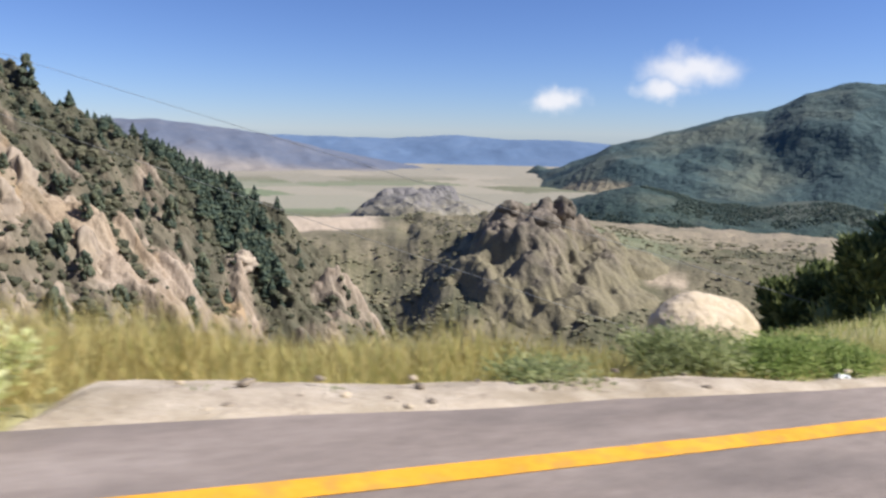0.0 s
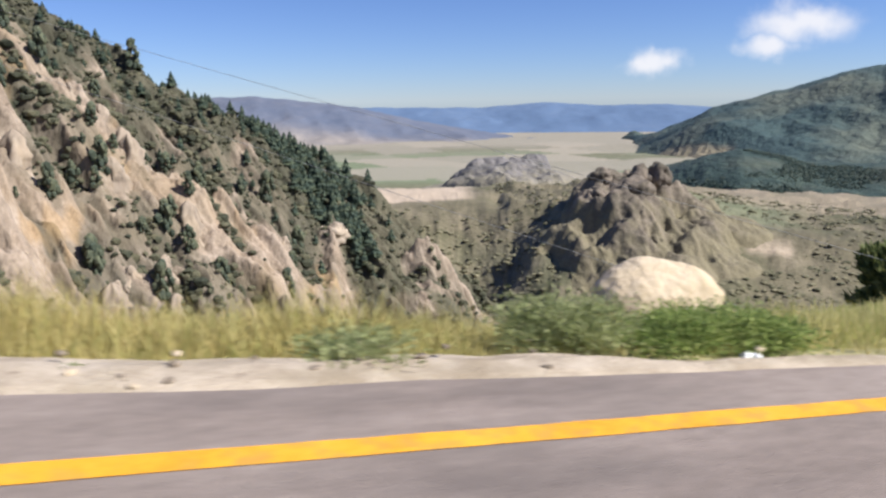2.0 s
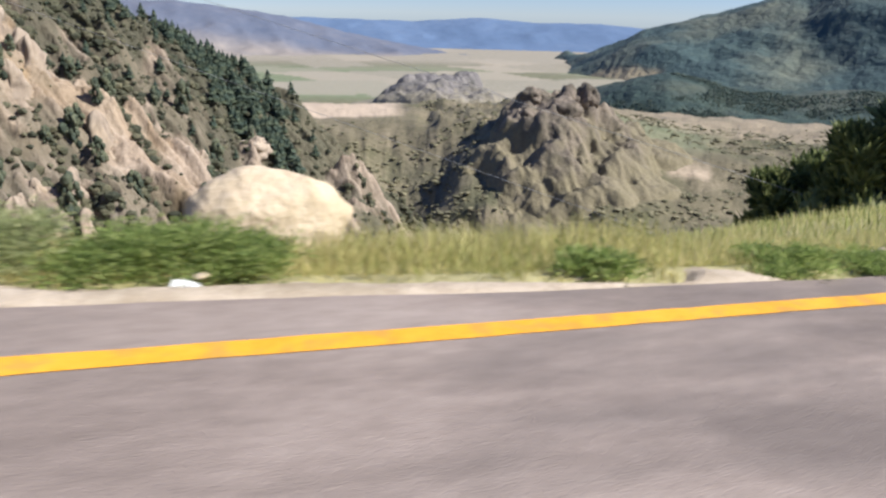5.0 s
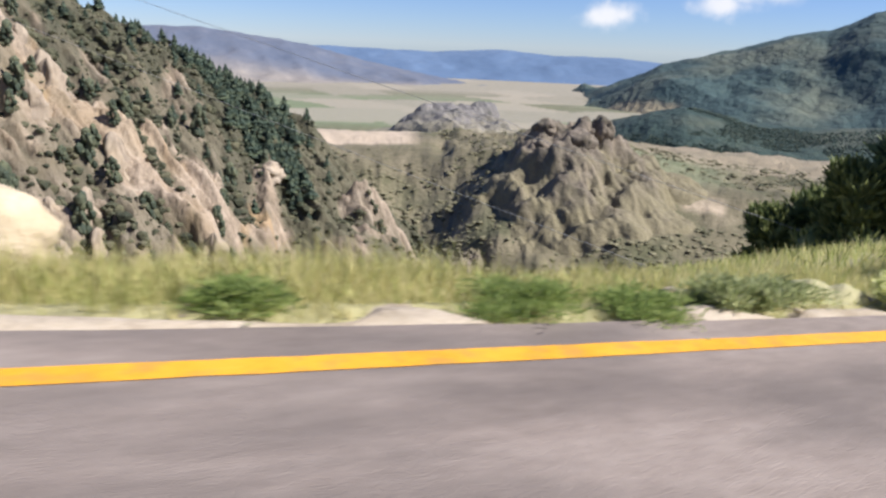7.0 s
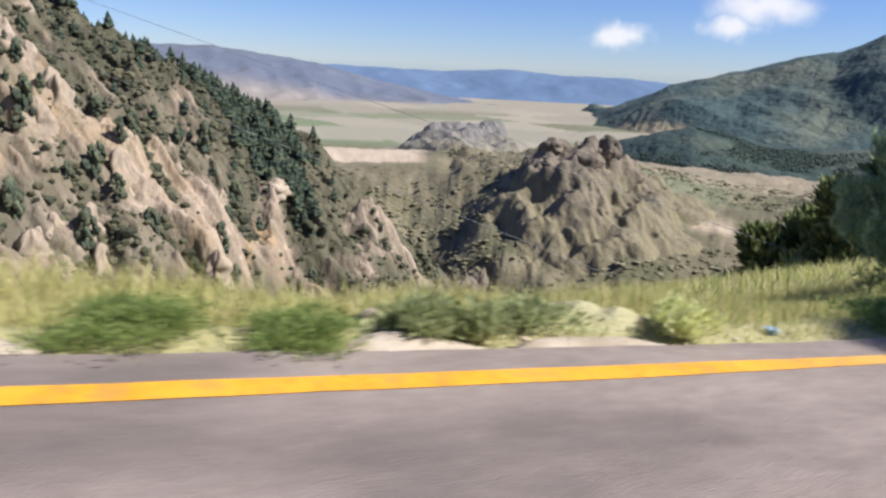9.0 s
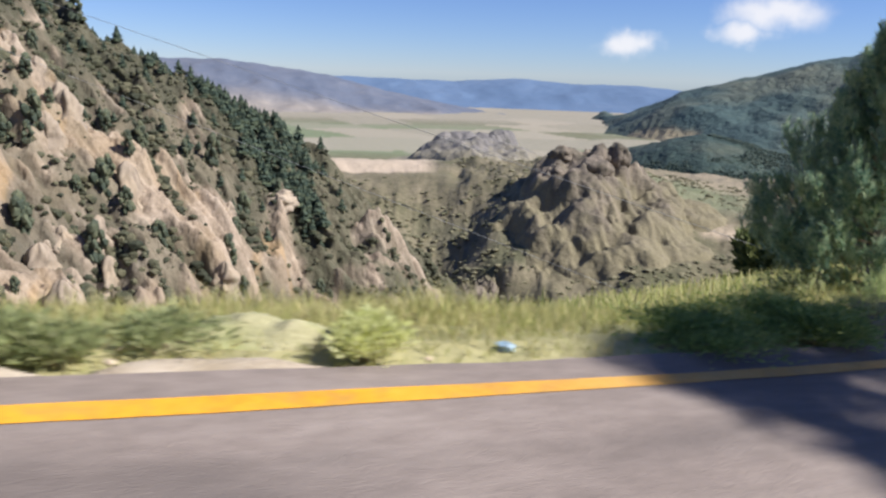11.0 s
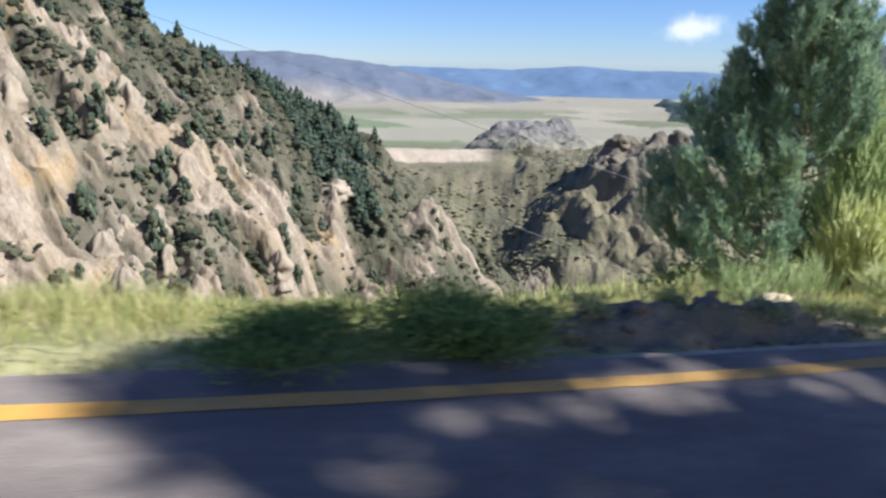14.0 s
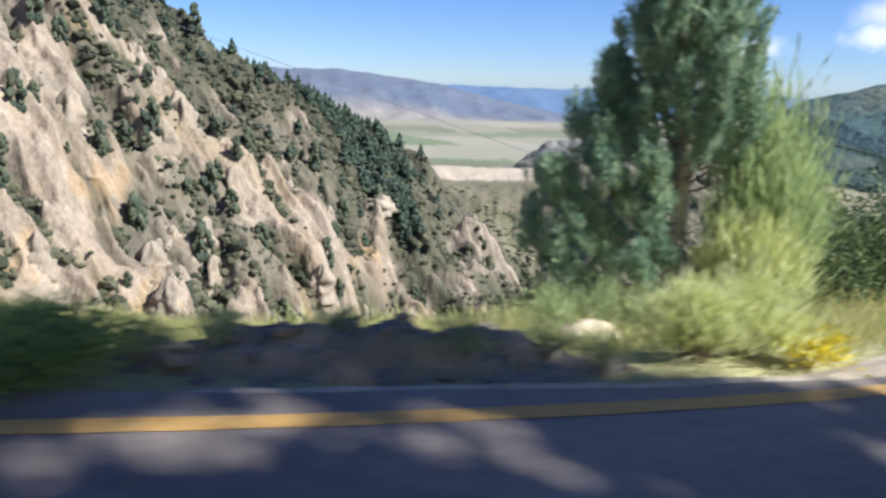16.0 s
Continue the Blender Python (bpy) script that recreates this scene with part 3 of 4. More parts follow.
for s in range(6):
    base = tagged(new("rock_pinnacle", pinnacle(s)), "eroded cream tuff pinnacle rising from the rocky hillside", "rock pinnacle", "pinnacles on the hillside")
    at = []
    while len(at) < 6:
        x, y = r2.uniform(-75, 95), r2.uniform(195, 312)
        if hill_scrub(x, y) < 0.45:
            at.append((x, y, hill_at(x, y) - 2.0, r2.uniform(4, 11), r2.uniform(0, 360)))
    copies(base, [(x, y, float(z), sc, a) for x, y, z, sc, a in at])


PALE_TUFF = material("pale_tuff", [(0.2, 0.158, 0.118), (0.37, 0.305, 0.24), (0.52, 0.44, 0.36)], 0.12, 0.92, 0.8, 0.6, second=((0.3, 0.23, 0.15), 0.15, 0.35), distance=0.6)


def pale_rock(x, y, size, seed):
    """A rounded pale rock that caps a rib of the slope."""
    V, T = lump(seed, 4, 0.6)
    ob = tagged(new("pale_rock", mesh_from("pale_rock", V * size, T, PALE_TUFF)), "rounded pale rock capping a rib of the hillside", "rock", "pale rocks on the hillside")
    ob.location = (x, y, hill_at(x, y) + size[2] * 0.12)


pale_rock(57.4, 296.0, (6.4, 5.0, 4.6), 7)
pale_rock(60.6, 296.5, (2.6, 2.6, 3.0), 4)


def conifer(seed, plump):
    """A small far conifer: jagged tiers round a trunk."""
    r = np.random.RandomState(seed)
    e = thing("conifer", "dark green conifer growing on the rocky slope", "conifer", "conifers on the slopes")
    part_mesh("trunk", mesh_from("trunk", *tube([(0, 0, -0.3), (0, 0, 0.4), (0, 0, 0.95)], [0.03, 0.025, 0.004], 6), BARK), e)
    pieces = []
    tiers = 9
    for t in range(tiers):
        z0 = 0.1 + 0.86 * t / tiers
        rad = plump * (1 - t / tiers) ** 0.75 * r.uniform(0.8, 1.15)
        n = 13
        V = [(0, 0, z0 + 0.2)]
        for k in range(n):
            q = rad * r.uniform(0.55, 1.2)
            a = 6.2832 * (k + r.uniform(-0.3, 0.3)) / n
            V.append((q * math.cos(a), q * math.sin(a), z0 + r.uniform(-0.05, 0.05)))
        Fc = [(0, 1 + k, 1 + (k + 1) % n) for k in range(n)]
        pieces.append((np.array(V), np.array(Fc)))
    V, Fc = join(pieces)
    part_mesh("crown", mesh_from("crown", V, Fc, CREST_CONIFER, soft=False), e)
    return e


for s in range(4):
    base = conifer(s, (0.36, 0.42, 0.3, 0.48)[s])
    at = []
    while len(at) < 30:
        x, y = r2.uniform(-48, 92), r2.uniform(278, 334)
        if y > 284 - 0.3 * x and (x < 50 or y > 302) and (r2.rand() < 0.5 or y > 308):
            at.append((x, y, hill_at(x, y) - 0.3, r2.uniform(3.0, 6.5), r2.uniform(0, 360)))
    while len(at) < 78:
        x, y = r2.uniform(28, 74), r2.uniform(284, 334)
        if 318 - 0.75 * (x - 28) < y < 338 - 0.3 * (x - 28) + 8 and not (46 < x < 66 and y < 296):
            at.append((x, y, hill_at(x, y) - 0.8, r2.uniform(4.5, 9.0), r2.uniform(0, 360)))
    copies(base, at)


BIG_JUNIPERS = [(-59,267,13.0),(-53,272,12.0),(-42,287,13.7),(-15,322,12.6),(-33,260,10.3),(-24,260,13.4),(-37,241,11.6),(-26,229,14.0),(-6,254,13.5),(1,249,9.9),(-5,284,8.9),(21,287,7.9),(-8,230,13.8),(10,243,11.6),(41,284,14.0),(32,252,12.2),(21,222,11.0),(-53,292,13.5),(-56,230,13.2),(-21,276,6.5),(6,283,11.1),(31,292,13.8)]


def juniper(seed, wide=1.0):
    """A dense upright shrub, egg-shaped with a ragged outline."""
    r = np.random.RandomState(seed + 50)
    e = thing("juniper", "dark upright juniper clinging to the cream rock face", "juniper", "junipers on the rock face")
    part_mesh("trunk", mesh_from("trunk", *tube([(0, 0, -0.3), (0.02, 0, 0.3), (0, 0, 0.8)], [0.05, 0.04, 0.01], 6), BARK), e)
    pieces = []
    for k in range(int(34 * wide * wide)):
        h = r.uniform(0.06, 1.0)
        w = 0.3 * wide * math.sin(math.pi * min(1, h * 0.85 + 0.14)) ** 0.7
        a = r.uniform(0, 6.28)
        q = w * r.uniform(0.2, 0.85)
        V, T = LUMPS[k % 8]
        sc = r.uniform(0.07, 0.13)
        pieces.append((V * (sc, sc, sc * 1.5) + (q * math.cos(a), q * math.sin(a), h), T))
    V, Fc = join(pieces)
    part_mesh("crown", mesh_from("crown", V, Fc, CONIFER, soft=False), e)
    return e


for s in range(3):
    base = juniper(s)
    at = []
    while len(at) < 20:
        x, y = r2.uniform(-85, 90), r2.uniform(195, 315)
        if hill_scrub(x, y) < 0.75:
            at.append((x, y, hill_at(x, y) - 0.4, r2.uniform(3.0, 8.0), r2.uniform(0, 360)))
    at += [(x, y, hill_at(x, y) - 1.0, 0.85 * h, 40.0 * h) for x, y, h in BIG_JUNIPERS[s::3]]
    copies(base, at)


# ---- crags, wooded hill, mountain, far ridges ----
def crag(name, cx, cy, half, height, bumps, seed, mat, label, category, warp=0.28, knobs=(), jag=1.0):
    """A rocky knoll: bumps are rows of offset x, offset y, radius, share of the height."""
    n = 190
    X, Y = np.meshgrid(np.linspace(-half, half, n), np.linspace(-half, half, n))
    H = np.zeros_like(X)
    for bx, by, br, bh in bumps:
        wx = X + br * warp * fbm(X / br, Y / br, 4, seed)
        wy = Y + br * warp * fbm(X / br, Y / br, 4, seed + 5)
        d = np.hypot(wx - bx, wy - by) / br
        H = np.maximum(H, bh * (0.55 * np.sqrt(np.clip(1 - d**3, 0, 1)) + 0.45 * (1 - smooth(0.2, 1.9, d))))
    rug = ridged(X / half * 4, Y / half * 4, 5, seed + 9)
    H = H * (1 + 0.34 * jag * (rug - 0.4)) * height
    Z = land(cx + X, cy + Y) - 2.5 + H + smooth(0.05, 0.4, H / height) * 0.09 * jag * height * fbm(X / half * 10, Y / half * 10, 5, seed + 3)
    Z = Z + smooth(0.05, 0.4, H / height) * jag * 4.0 * (ridged(X / 13 + 0.4 * fbm(X / 20, Y / 20, 3, seed), Y / 13, 4, seed + 13) - 0.45)
    e = thing(name, label, category)
    part_mesh("rock_mass", grid(name, np.stack([cx + X, cy + Y, Z], -1), mat, {"scrub": 0.9 * (1 - smooth(0.2, 0.72, H / height + 0.3 * fbm(X / 9, Y / 9, 4, seed + 21)))}), e)
    for i, (kx, ky, kr, kh) in enumerate(knobs):
        V, T = lump(seed + 3 * i, 4, 0.3)
        top = Z[int(round((ky / half + 1) / 2 * (n - 1))), int(round((kx / half + 1) / 2 * (n - 1)))]
        part_mesh("knob", mesh_from("knob", V * (kr, kr, kh) + (cx + kx, cy + ky, top - 0.42 * kh), T, mat), e)
    return e


crag("rock_outcrop", 280, 420, 105, 36, [(0, 4, 34, 0.72), (-30, -4, 14, 0.6), (-15, 4, 13, 0.76), (10, -5, 14, 0.95), (21, -10, 10, 0.88), (-24, -18, 17, 0.66), (-4, -22, 26, 0.66), (34, -8, 20, 0.6), (50, -20, 20, 0.42), (66, -34, 22, 0.28), (-40, -20, 24, 0.36), (-46, -44, 22, 0.3), (-20, -50, 24, 0.42), (8, -52, 22, 0.4), (32, -44, 20, 0.4), (-8, -74, 22, 0.26), (24, -72, 22, 0.26), (-34, -72, 20, 0.22)], 61, CRAG, "rounded brown-grey volcanic outcrop above dry scrub slopes", "rock outcrop", knobs=((-14, 5, 8.5, 6), (9, -5, 10, 12), (21, -11, 7.5, 9.5), (-24, -6, 8, 8), (0, -16, 10, 9)))
crag("rock_outcrop", 483, 1050, 150, 54, [(0, 0, 88, 0.78), (-54, 0, 26, 0.9), (-15, 6, 46, 0.92), (24, 0, 36, 0.95), (46, -4, 30, 1.06), (0, -30, 100, 0.55)], 71, HAZED_CRAG, "broad grey rock outcrop standing over the valley fields, coloured pale for haze", "rock outcrop", jag=0.35)
crag("rock_outcrop", 172, 360, 26, 15, [(0, 0, 12, 1.0), (9, 2, 9, 0.7), (-10, -2, 9, 0.5)], 81, CRAG, "small grey pointed rock outcrop in the ravine", "rock outcrop")


def range_patch(name, az0, az1, cols, r0, r1, rows, crest_r, crest, foot, rough, seed, mat, label, category, detail=300.0, attrs=None):
    """A ridge as a curved sheet: crest gives its height angle by azimuth, seen from the road."""
    a = np.radians(np.linspace(az0, az1, cols) - 0.5)[None, :]
    r = np.linspace(r0, r1, rows)[:, None]
    A, Rr = np.broadcast_to(a, (rows, cols)), np.broadcast_to(r, (rows, cols))
    X, Y = 8 + Rr * np.sin(A), Rr * np.cos(A)
    top = np.tan(np.radians(np.interp(np.degrees(A) + 0.5, *crest) - 0.08)) * crest_r
    up = np.where(Rr < crest_r, smooth(r0, crest_r, Rr) ** 0.8, 1 - 0.5 * smooth(crest_r, r1, Rr))
    rug = ridged(X / detail, Y / detail, 6, seed)
    keep = np.abs(1 - np.abs(up - 0.5) * 2) * 0.9 + 0.1
    Z = foot + (top - foot) * up + rough * (rug - 0.45) * keep + rough * 0.12 * fbm(X / detail * 6, Y / detail * 6, 4, seed + 2)
    ob = new(name, grid(name, np.stack([X, Y, Z], -1), mat, attrs(A, up, X, Y) if attrs else None))
    return tagged(ob, label, category, kind="structure")


HILL_CREST = ([33, 35.5, 37, 39.5, 42, 44, 46.5, 50, 55, 60], [-8, -6.4, -5.4, -4.3, -3.75, -4.1, -4.7, -4.7, -4.3, -5])
range_patch("mountain", 32, 80, 300, 1750, 3300, 150, 2600, ([32, 33.6, 34.6, 40, 45, 48.1, 50.7, 53.1, 56.2, 60, 68, 80], [-8, -5.2, -3.7, -0.7, 0.5, 1.5, 1.9, 3.1, 3.9, 3.6, 3.5, 1]), -175, 75, 91, FOREST, "dark forested mountain with grey rocky gullies", "mountain", 420.0, lambda A, up, X, Y: {"pale": 0.65 * smooth(35.2, 36.5, np.degrees(A)) * (1 - smooth(40.5, 41.5, np.degrees(A))) * (1 - smooth(0.11, 0.16, np.abs(up - np.interp(np.degrees(A), [36, 38.5, 41], [0.47, 0.3, 0.23]) + 0.05 * fbm(X / 90, Y / 90, 3, 5))))})
range_patch("wooded_hill", 33.5, 60, 200, 930, 1500, 90, 1180, HILL_CREST, -150, 14, 95, WOODED, "low hill covered in dark green woodland", "wooded hill", 130.0)
range_patch("backdrop_brown_ridge", -40, 30, 260, 2900, 4100, 70, 3700, ([-40, -10, 0, 2, 5.8, 10.5, 13.4, 19, 25.6, 30], [1.6, 1.0, 0.6, 0.45, 0.55, 0.05, -0.35, -1.65, -2.75, -3.1]), -190, 60, 101, FAR_A, "distant brown ridge beyond the valley, coloured purplish for haze", "distant ridge", 500.0, lambda A, up, X, Y: {"pale": (1 - smooth(0.15, 0.6, up)) * 0.8})
range_patch("backdrop_blue_ridge", -30, 95, 300, 3900, 4800, 50, 4600, ([-30, 17, 23, 28, 32, 37, 40, 50, 95], [0.3, -0.45, -0.5, -0.15, -0.45, -0.45, -0.7, -0.3, 0.5]), -200, 50, 111, FAR_B, "far mountain ridge on the horizon, coloured blue for haze", "distant ridge", 700.0)

spots = []
while len(spots) < 4200:
    r, a = rng.uniform(960, 1190), rng.uniform(34.5, 58)
    x, y = 8 + r * math.sin(radians(a)), r * math.cos(radians(a))
    top = math.tan(radians(np.interp(a, *HILL_CREST))) * 1180
    z = -150 + (top + 150) * float(smooth(930, 1180, r)) ** 0.8
    if z > float(land(x, y)) + 2 and fbm(x / 90, y / 90, 3, 57) > -0.25:
        s = rng.uniform(0.7, 1.5)
        spots.append((x, y, z - 1.2, s * rng.uniform(1, 1.8), s))
scatter("hill_woodland", spots, WOODLAND, "dense dark woodland on the low hill", "woodland")


# ---- plants beside the road ----
def land_at(x, y):
    return float(land(np.array(x), np.array(y)))


def bush(name, label, category, x, y, w, h, leaf, count, mat, seed, group="", upright=0.5, stems=14, thin=(0.25, 0.5)):
    """A shrub: forked stems and many separate leaves in an uneven mound."""
    r = np.random.RandomState(seed)
    e = thing(name, label, category, group, (x, y, land_at(x, y)))
    pieces, tips = [], []
    for k in range(stems):
        a, q = r.uniform(0, 6.28), w * 0.5 * math.sqrt(r.rand())
        top = Vector((q * math.cos(a), q * math.sin(a), h * r.uniform(0.5, 1.0) * (1 - 0.45 * (q / (w * 0.5)) ** 2)))
        mid = top * 0.5 + Vector((r.normal() * 0.05 * w, r.normal() * 0.05 * w, 0.08 * h))
        pieces.append(tube([(0.1 * top.x, 0.1 * top.y, -0.08), mid, top], [0.012 * w + 0.003, 0.008 * w + 0.002, 0.002], 5))
        tips += [(top, 1.0), (mid * 0.5 + top * 0.5, 0.9), (mid, 0.7)]
    part_mesh("stem", mesh_from("stem", *join(pieces), BARK), e)
    c = np.array([tips[i][0] for i in r.randint(0, len(tips), count)])
    off = r.normal(size=(count, 3)) * (0.11 * w, 0.11 * w, 0.1 * h)
    roots = c + off
    roots[:, 2] = np.maximum(roots[:, 2], r.uniform(0.01, 0.1, count) * h)
    dirs = off / (0.1 * max(w, h)) + r.normal(size=(count, 3)) * 0.8 + (0, 0, upright * 2)
    V, Fc = blades(roots, dirs, leaf * r.uniform(0.6, 1.4, count), leaf * r.uniform(*thin, count), seed)
    part_mesh("foliage", mesh_from("foliage", V, Fc, mat, soft=False), e)
    return e


G = "bushes on the verge"
bush("bush", "dense green roadside bush on the gravel edge", "bush", 4.1, 3.1, 0.72, 0.28, 0.034, 8000, LEAF, 1, G)
bush("bush", "dense green roadside bush on the gravel edge", "bush", 4.55, 3.0, 0.46, 0.22, 0.034, 5200, LEAF, 2, G)
bush("bush", "taller grey-green roadside bush on the gravel edge", "bush", 3.42, 3.3, 0.7, 0.36, 0.038, 5600, LEAF_GREY, 3, G)
bush("bush", "low grey-green bush at the gravel edge", "bush", 2.2, 3.1, 0.55, 0.12, 0.04, 1300, LEAF_GREY, 4, G)
bush("bush", "low green bush at the asphalt edge", "bush", 7.68, 2.6, 0.54, 0.15, 0.03, 4600, LEAF, 5, G, 0.9)
bush("bush", "low green bush at the asphalt edge", "bush", 8.45, 2.53, 0.5, 0.125, 0.03, 4000, LEAF, 6, G, 0.9)
bush("bush", "grey-green tuft at the asphalt edge", "bush", 8.98, 2.56, 0.32, 0.19, 0.045, 1700, LEAF_GREY, 7, G, 0.9)
bush("bush", "small grey-green tuft at the asphalt edge", "bush", 9.22, 2.5, 0.26, 0.17, 0.045, 1200, LEAF_GREY, 19, G, 0.9)
bush("bush", "sparse grey-green weeds on a sandy mound", "bush", 9.62, 2.64, 0.42, 0.13, 0.04, 1100, LEAF_GREY, 8, G, 0.9)
bush("bush", "yellow-green tuft at the asphalt edge", "bush", 10.42, 2.48, 0.34, 0.21, 0.045, 1900, LEAF_LIME, 9, G, 0.9)
bush("bush", "dark green bush shaded by roadside trees", "bush", 13.02, 2.5, 0.85, 0.21, 0.034, 8000, LEAF, 10, G, 0.8)
bush("bush", "dark green bush shaded by roadside trees", "bush", 12.3, 2.62, 0.85, 0.12, 0.034, 5200, LEAF, 11, G, 0.8)
bush("bush", "small green tuft on the gravel edge", "bush", 6.35, 2.72, 0.4, 0.12, 0.045, 1200, LEAF, 12, G, 0.8)
bush("bush", "bushy green tuft in the dry grass", "bush", -0.5, 3.1, 0.7, 0.3, 0.05, 2200, LEAF_LIME, 20, G, 0.8)
bush("bush", "dark rounded bush below the road", "bush", 19.35, 6.25, 1.9, 1.5, 0.075, 12000, LEAF_DARK, 13, G)
bush("bush", "dark rounded bush below the road", "bush", 21.5, 7.0, 2.1, 1.7, 0.09, 9000, LEAF_DARK, 14, G)
bush("bush", "grey-green bush growing at the foot of the pine", "bush", 16.5, 5.3, 1.0, 0.6, 0.07, 2600, LEAF_GREY, 15, G)
bush("broom_shrub", "sunlit yellow-green wispy broom shrub by the road", "shrub", 16.0, 2.82, 0.5, 0.36, 0.09, 3000, LEAF_LIME, 16, G, 1.6, 30, (0.06, 0.13))
bush("broom_shrub", "sunlit yellow-green wispy broom shrub by the road", "shrub", 16.4, 2.98, 0.6, 0.42, 0.1, 3600, LEAF_LIME, 17, G, 1.6, 30, (0.06, 0.13))
bush("broom_shrub", "tall wispy yellow-green shrub growing beside the pine", "shrub", 17.75, 4.75, 0.75, 1.0, 0.17, 6500, LEAF_LIME, 21, G, 1.8, 40, (0.05, 0.1))
bush("tamarisk", "tall feathery light green shrub leaning beside the pine", "shrub", 18.05, 5.1, 0.9, 2.0, 0.2, 8500, LEAF_FEATHER, 22, G, 1.8, 50, (0.05, 0.1))
bush("flowering_plant", "low plant with bright yellow flowers beside gravel", "wild flower", 16.6, 2.78, 0.42, 0.17, 0.035, 1100, FLOWER, 18, "", 0.8)


for x, y, w, h, sd in ((16.15, 4.1, 0.4, 0.42, 61), (15.75, 4.0, 0.34, 0.34, 62), (16.75, 4.35, 0.4, 0.4, 63)):
    bush("grass_clump", "tall pale green grass stalks at the foot of the pine", "grass clump", x, y, w, h, 0.2, 200, LEAF_FEATHER, sd, "tall grass by the pine", 2.2, 22, (0.03, 0.06))


def pine(x, y, height, seed):
    r = np.random.RandomState(seed)
    z = land_at(x, y)
    e = thing("pine_tree", "young pine with bare lower trunk and dense green needles", "pine tree", "", (x, y, z - 0.05))
    lean = lambda h: Vector((0.05 * math.sin(h * 1.3), 0.04 * math.sin(h * 0.9 + 1), h))
    hs = np.linspace(0, height, 12)
    part_mesh("trunk", mesh_from("trunk", *tube([lean(h) for h in hs], [0.085 * (1 - h / height) ** 0.8 + 0.008 for h in hs], 10), SUNLIT_BARK), e, "grey pine bark, coloured pale to look sunlit")
    roots, dirs = [], []
    for k in range(120):
        u = ((k + r.rand()) / 120) ** 1.05
        h = height * (0.05 + 0.9 * u)
        a = k * 2.399 + r.uniform(-0.4, 0.4)
        reach = 1.1 * (1 - h / height) ** 0.85 * r.uniform(0.7, 1.1) + 0.04
        toward = math.cos(a - 2.5)
        if h < height * 0.42:
            if toward < 0.1:
                continue
            reach *= 0.7 + 0.6 * max(0, toward)
        p0 = lean(h)
        rise = r.uniform(0.0, 0.25) + 0.7 * (h / height) ** 1.5
        pts = [p0 + Vector((math.cos(a) * reach * q, math.sin(a) * reach * q, rise * reach * q + (0.16 + 0.2 * reach) * q**2.6)) for q in (0, 0.3, 0.55, 0.8, 1.0)]
        pts.append(pts[-1] + Vector((math.cos(a) * 0.03, math.sin(a) * 0.03, r.uniform(0.08, 0.24))))
        part_mesh("limb", mesh_from("limb", *tube(pts, [0.014, 0.012, 0.009, 0.007, 0.005, 0.003], 5), BARK), e)
        for j in range(int(14 + 44 * reach)):
            q = 5 * r.uniform(0.16, 1.0) ** 0.7
            i = min(4, int(q))
            c = pts[i].lerp(pts[i + 1], q - i) + Vector((r.normal(), r.normal(), r.normal() * 0.6)) * (0.025 + 0.05 * reach * (1 - 0.12 * q))
            d0 = ((pts[i + 1] - pts[i]).normalized() * 0.8 + Vector((0, 0, 0.7)) + Vector(r.normal(size=3)) * 0.25).normalized()
            m = 30
            roots.append(np.array(c) + np.array(d0) * r.uniform(0, 0.17, (m, 1)))
            dirs.append(np.array(d0) + r.normal(size=(m, 3)) * 0.4)
    roots, dirs = np.concatenate(roots), np.concatenate(dirs)
    V, Fc = blades(roots, dirs, r.uniform(0.055, 0.1, len(roots)), r.uniform(0.008, 0.014, len(roots)), seed)
    part_mesh("crown", mesh_from("crown", V, Fc, NEEDLE, soft=False), e, "dense dark green pine needles")
    return e


pine(17.35, 5.3, 3.1, 5)


def shade_mask(gx, gy):
    """True where leaves are kept: crowns are cut to a set shadow outline on the road, with a few lit gaps."""
    w = 0.25 * fbm(gx * 1.1, gy * 1.1, 3, 88)
    inside = (gx > np.interp(gy, [0, 1.27, 1.4, 1.81, 1.93, 2.06, 2.2, 2.56, 2.8], [12.4, 12.15, 12.05, 11.9, 11.8, 11.6, 11.55, 11.9, 12.1]) + np.interp(gy, [1.4, 2.0], [1.3, 0.4]) * w)
    inside &= gy < np.interp(gx, [11.5, 12, 13, 14.5, 15.2, 15.9, 16.6, 18, 24], [3.3, 3.6, 3.4, 3.0, 2.75, 2.5, 2.3, 2.0, 1.6]) + 0.6 * w
    thin = vnoise(gx * 37, gy * 37, 71) > 0.84
    for cx, cy, rx, ry in ((12.5, 1.55, 0.26, 0.13), (12.95, 1.8, 0.26, 0.13), (13.6, 1.93, 0.5, 0.26), (14.6, 2.0, 0.56, 0.28), (13.0, 1.3, 0.26, 0.1), (15.3, 1.7, 0.36, 0.17), (16.3, 1.85, 0.32, 0.16), (15.6, 1.05, 0.4, 0.16)):
        inside &= (((gx - cx + 1.6 * w) / rx) ** 2 + ((gy - cy + 0.6 * w) / ry) ** 2 > 1) | thin
    inside &= (fbm(gx * 1.9, gy * 2.6, 3, 93) < 0.33) | (gy > 2.25) | (gy < 1.6) | (gx < 13.2)
    return inside


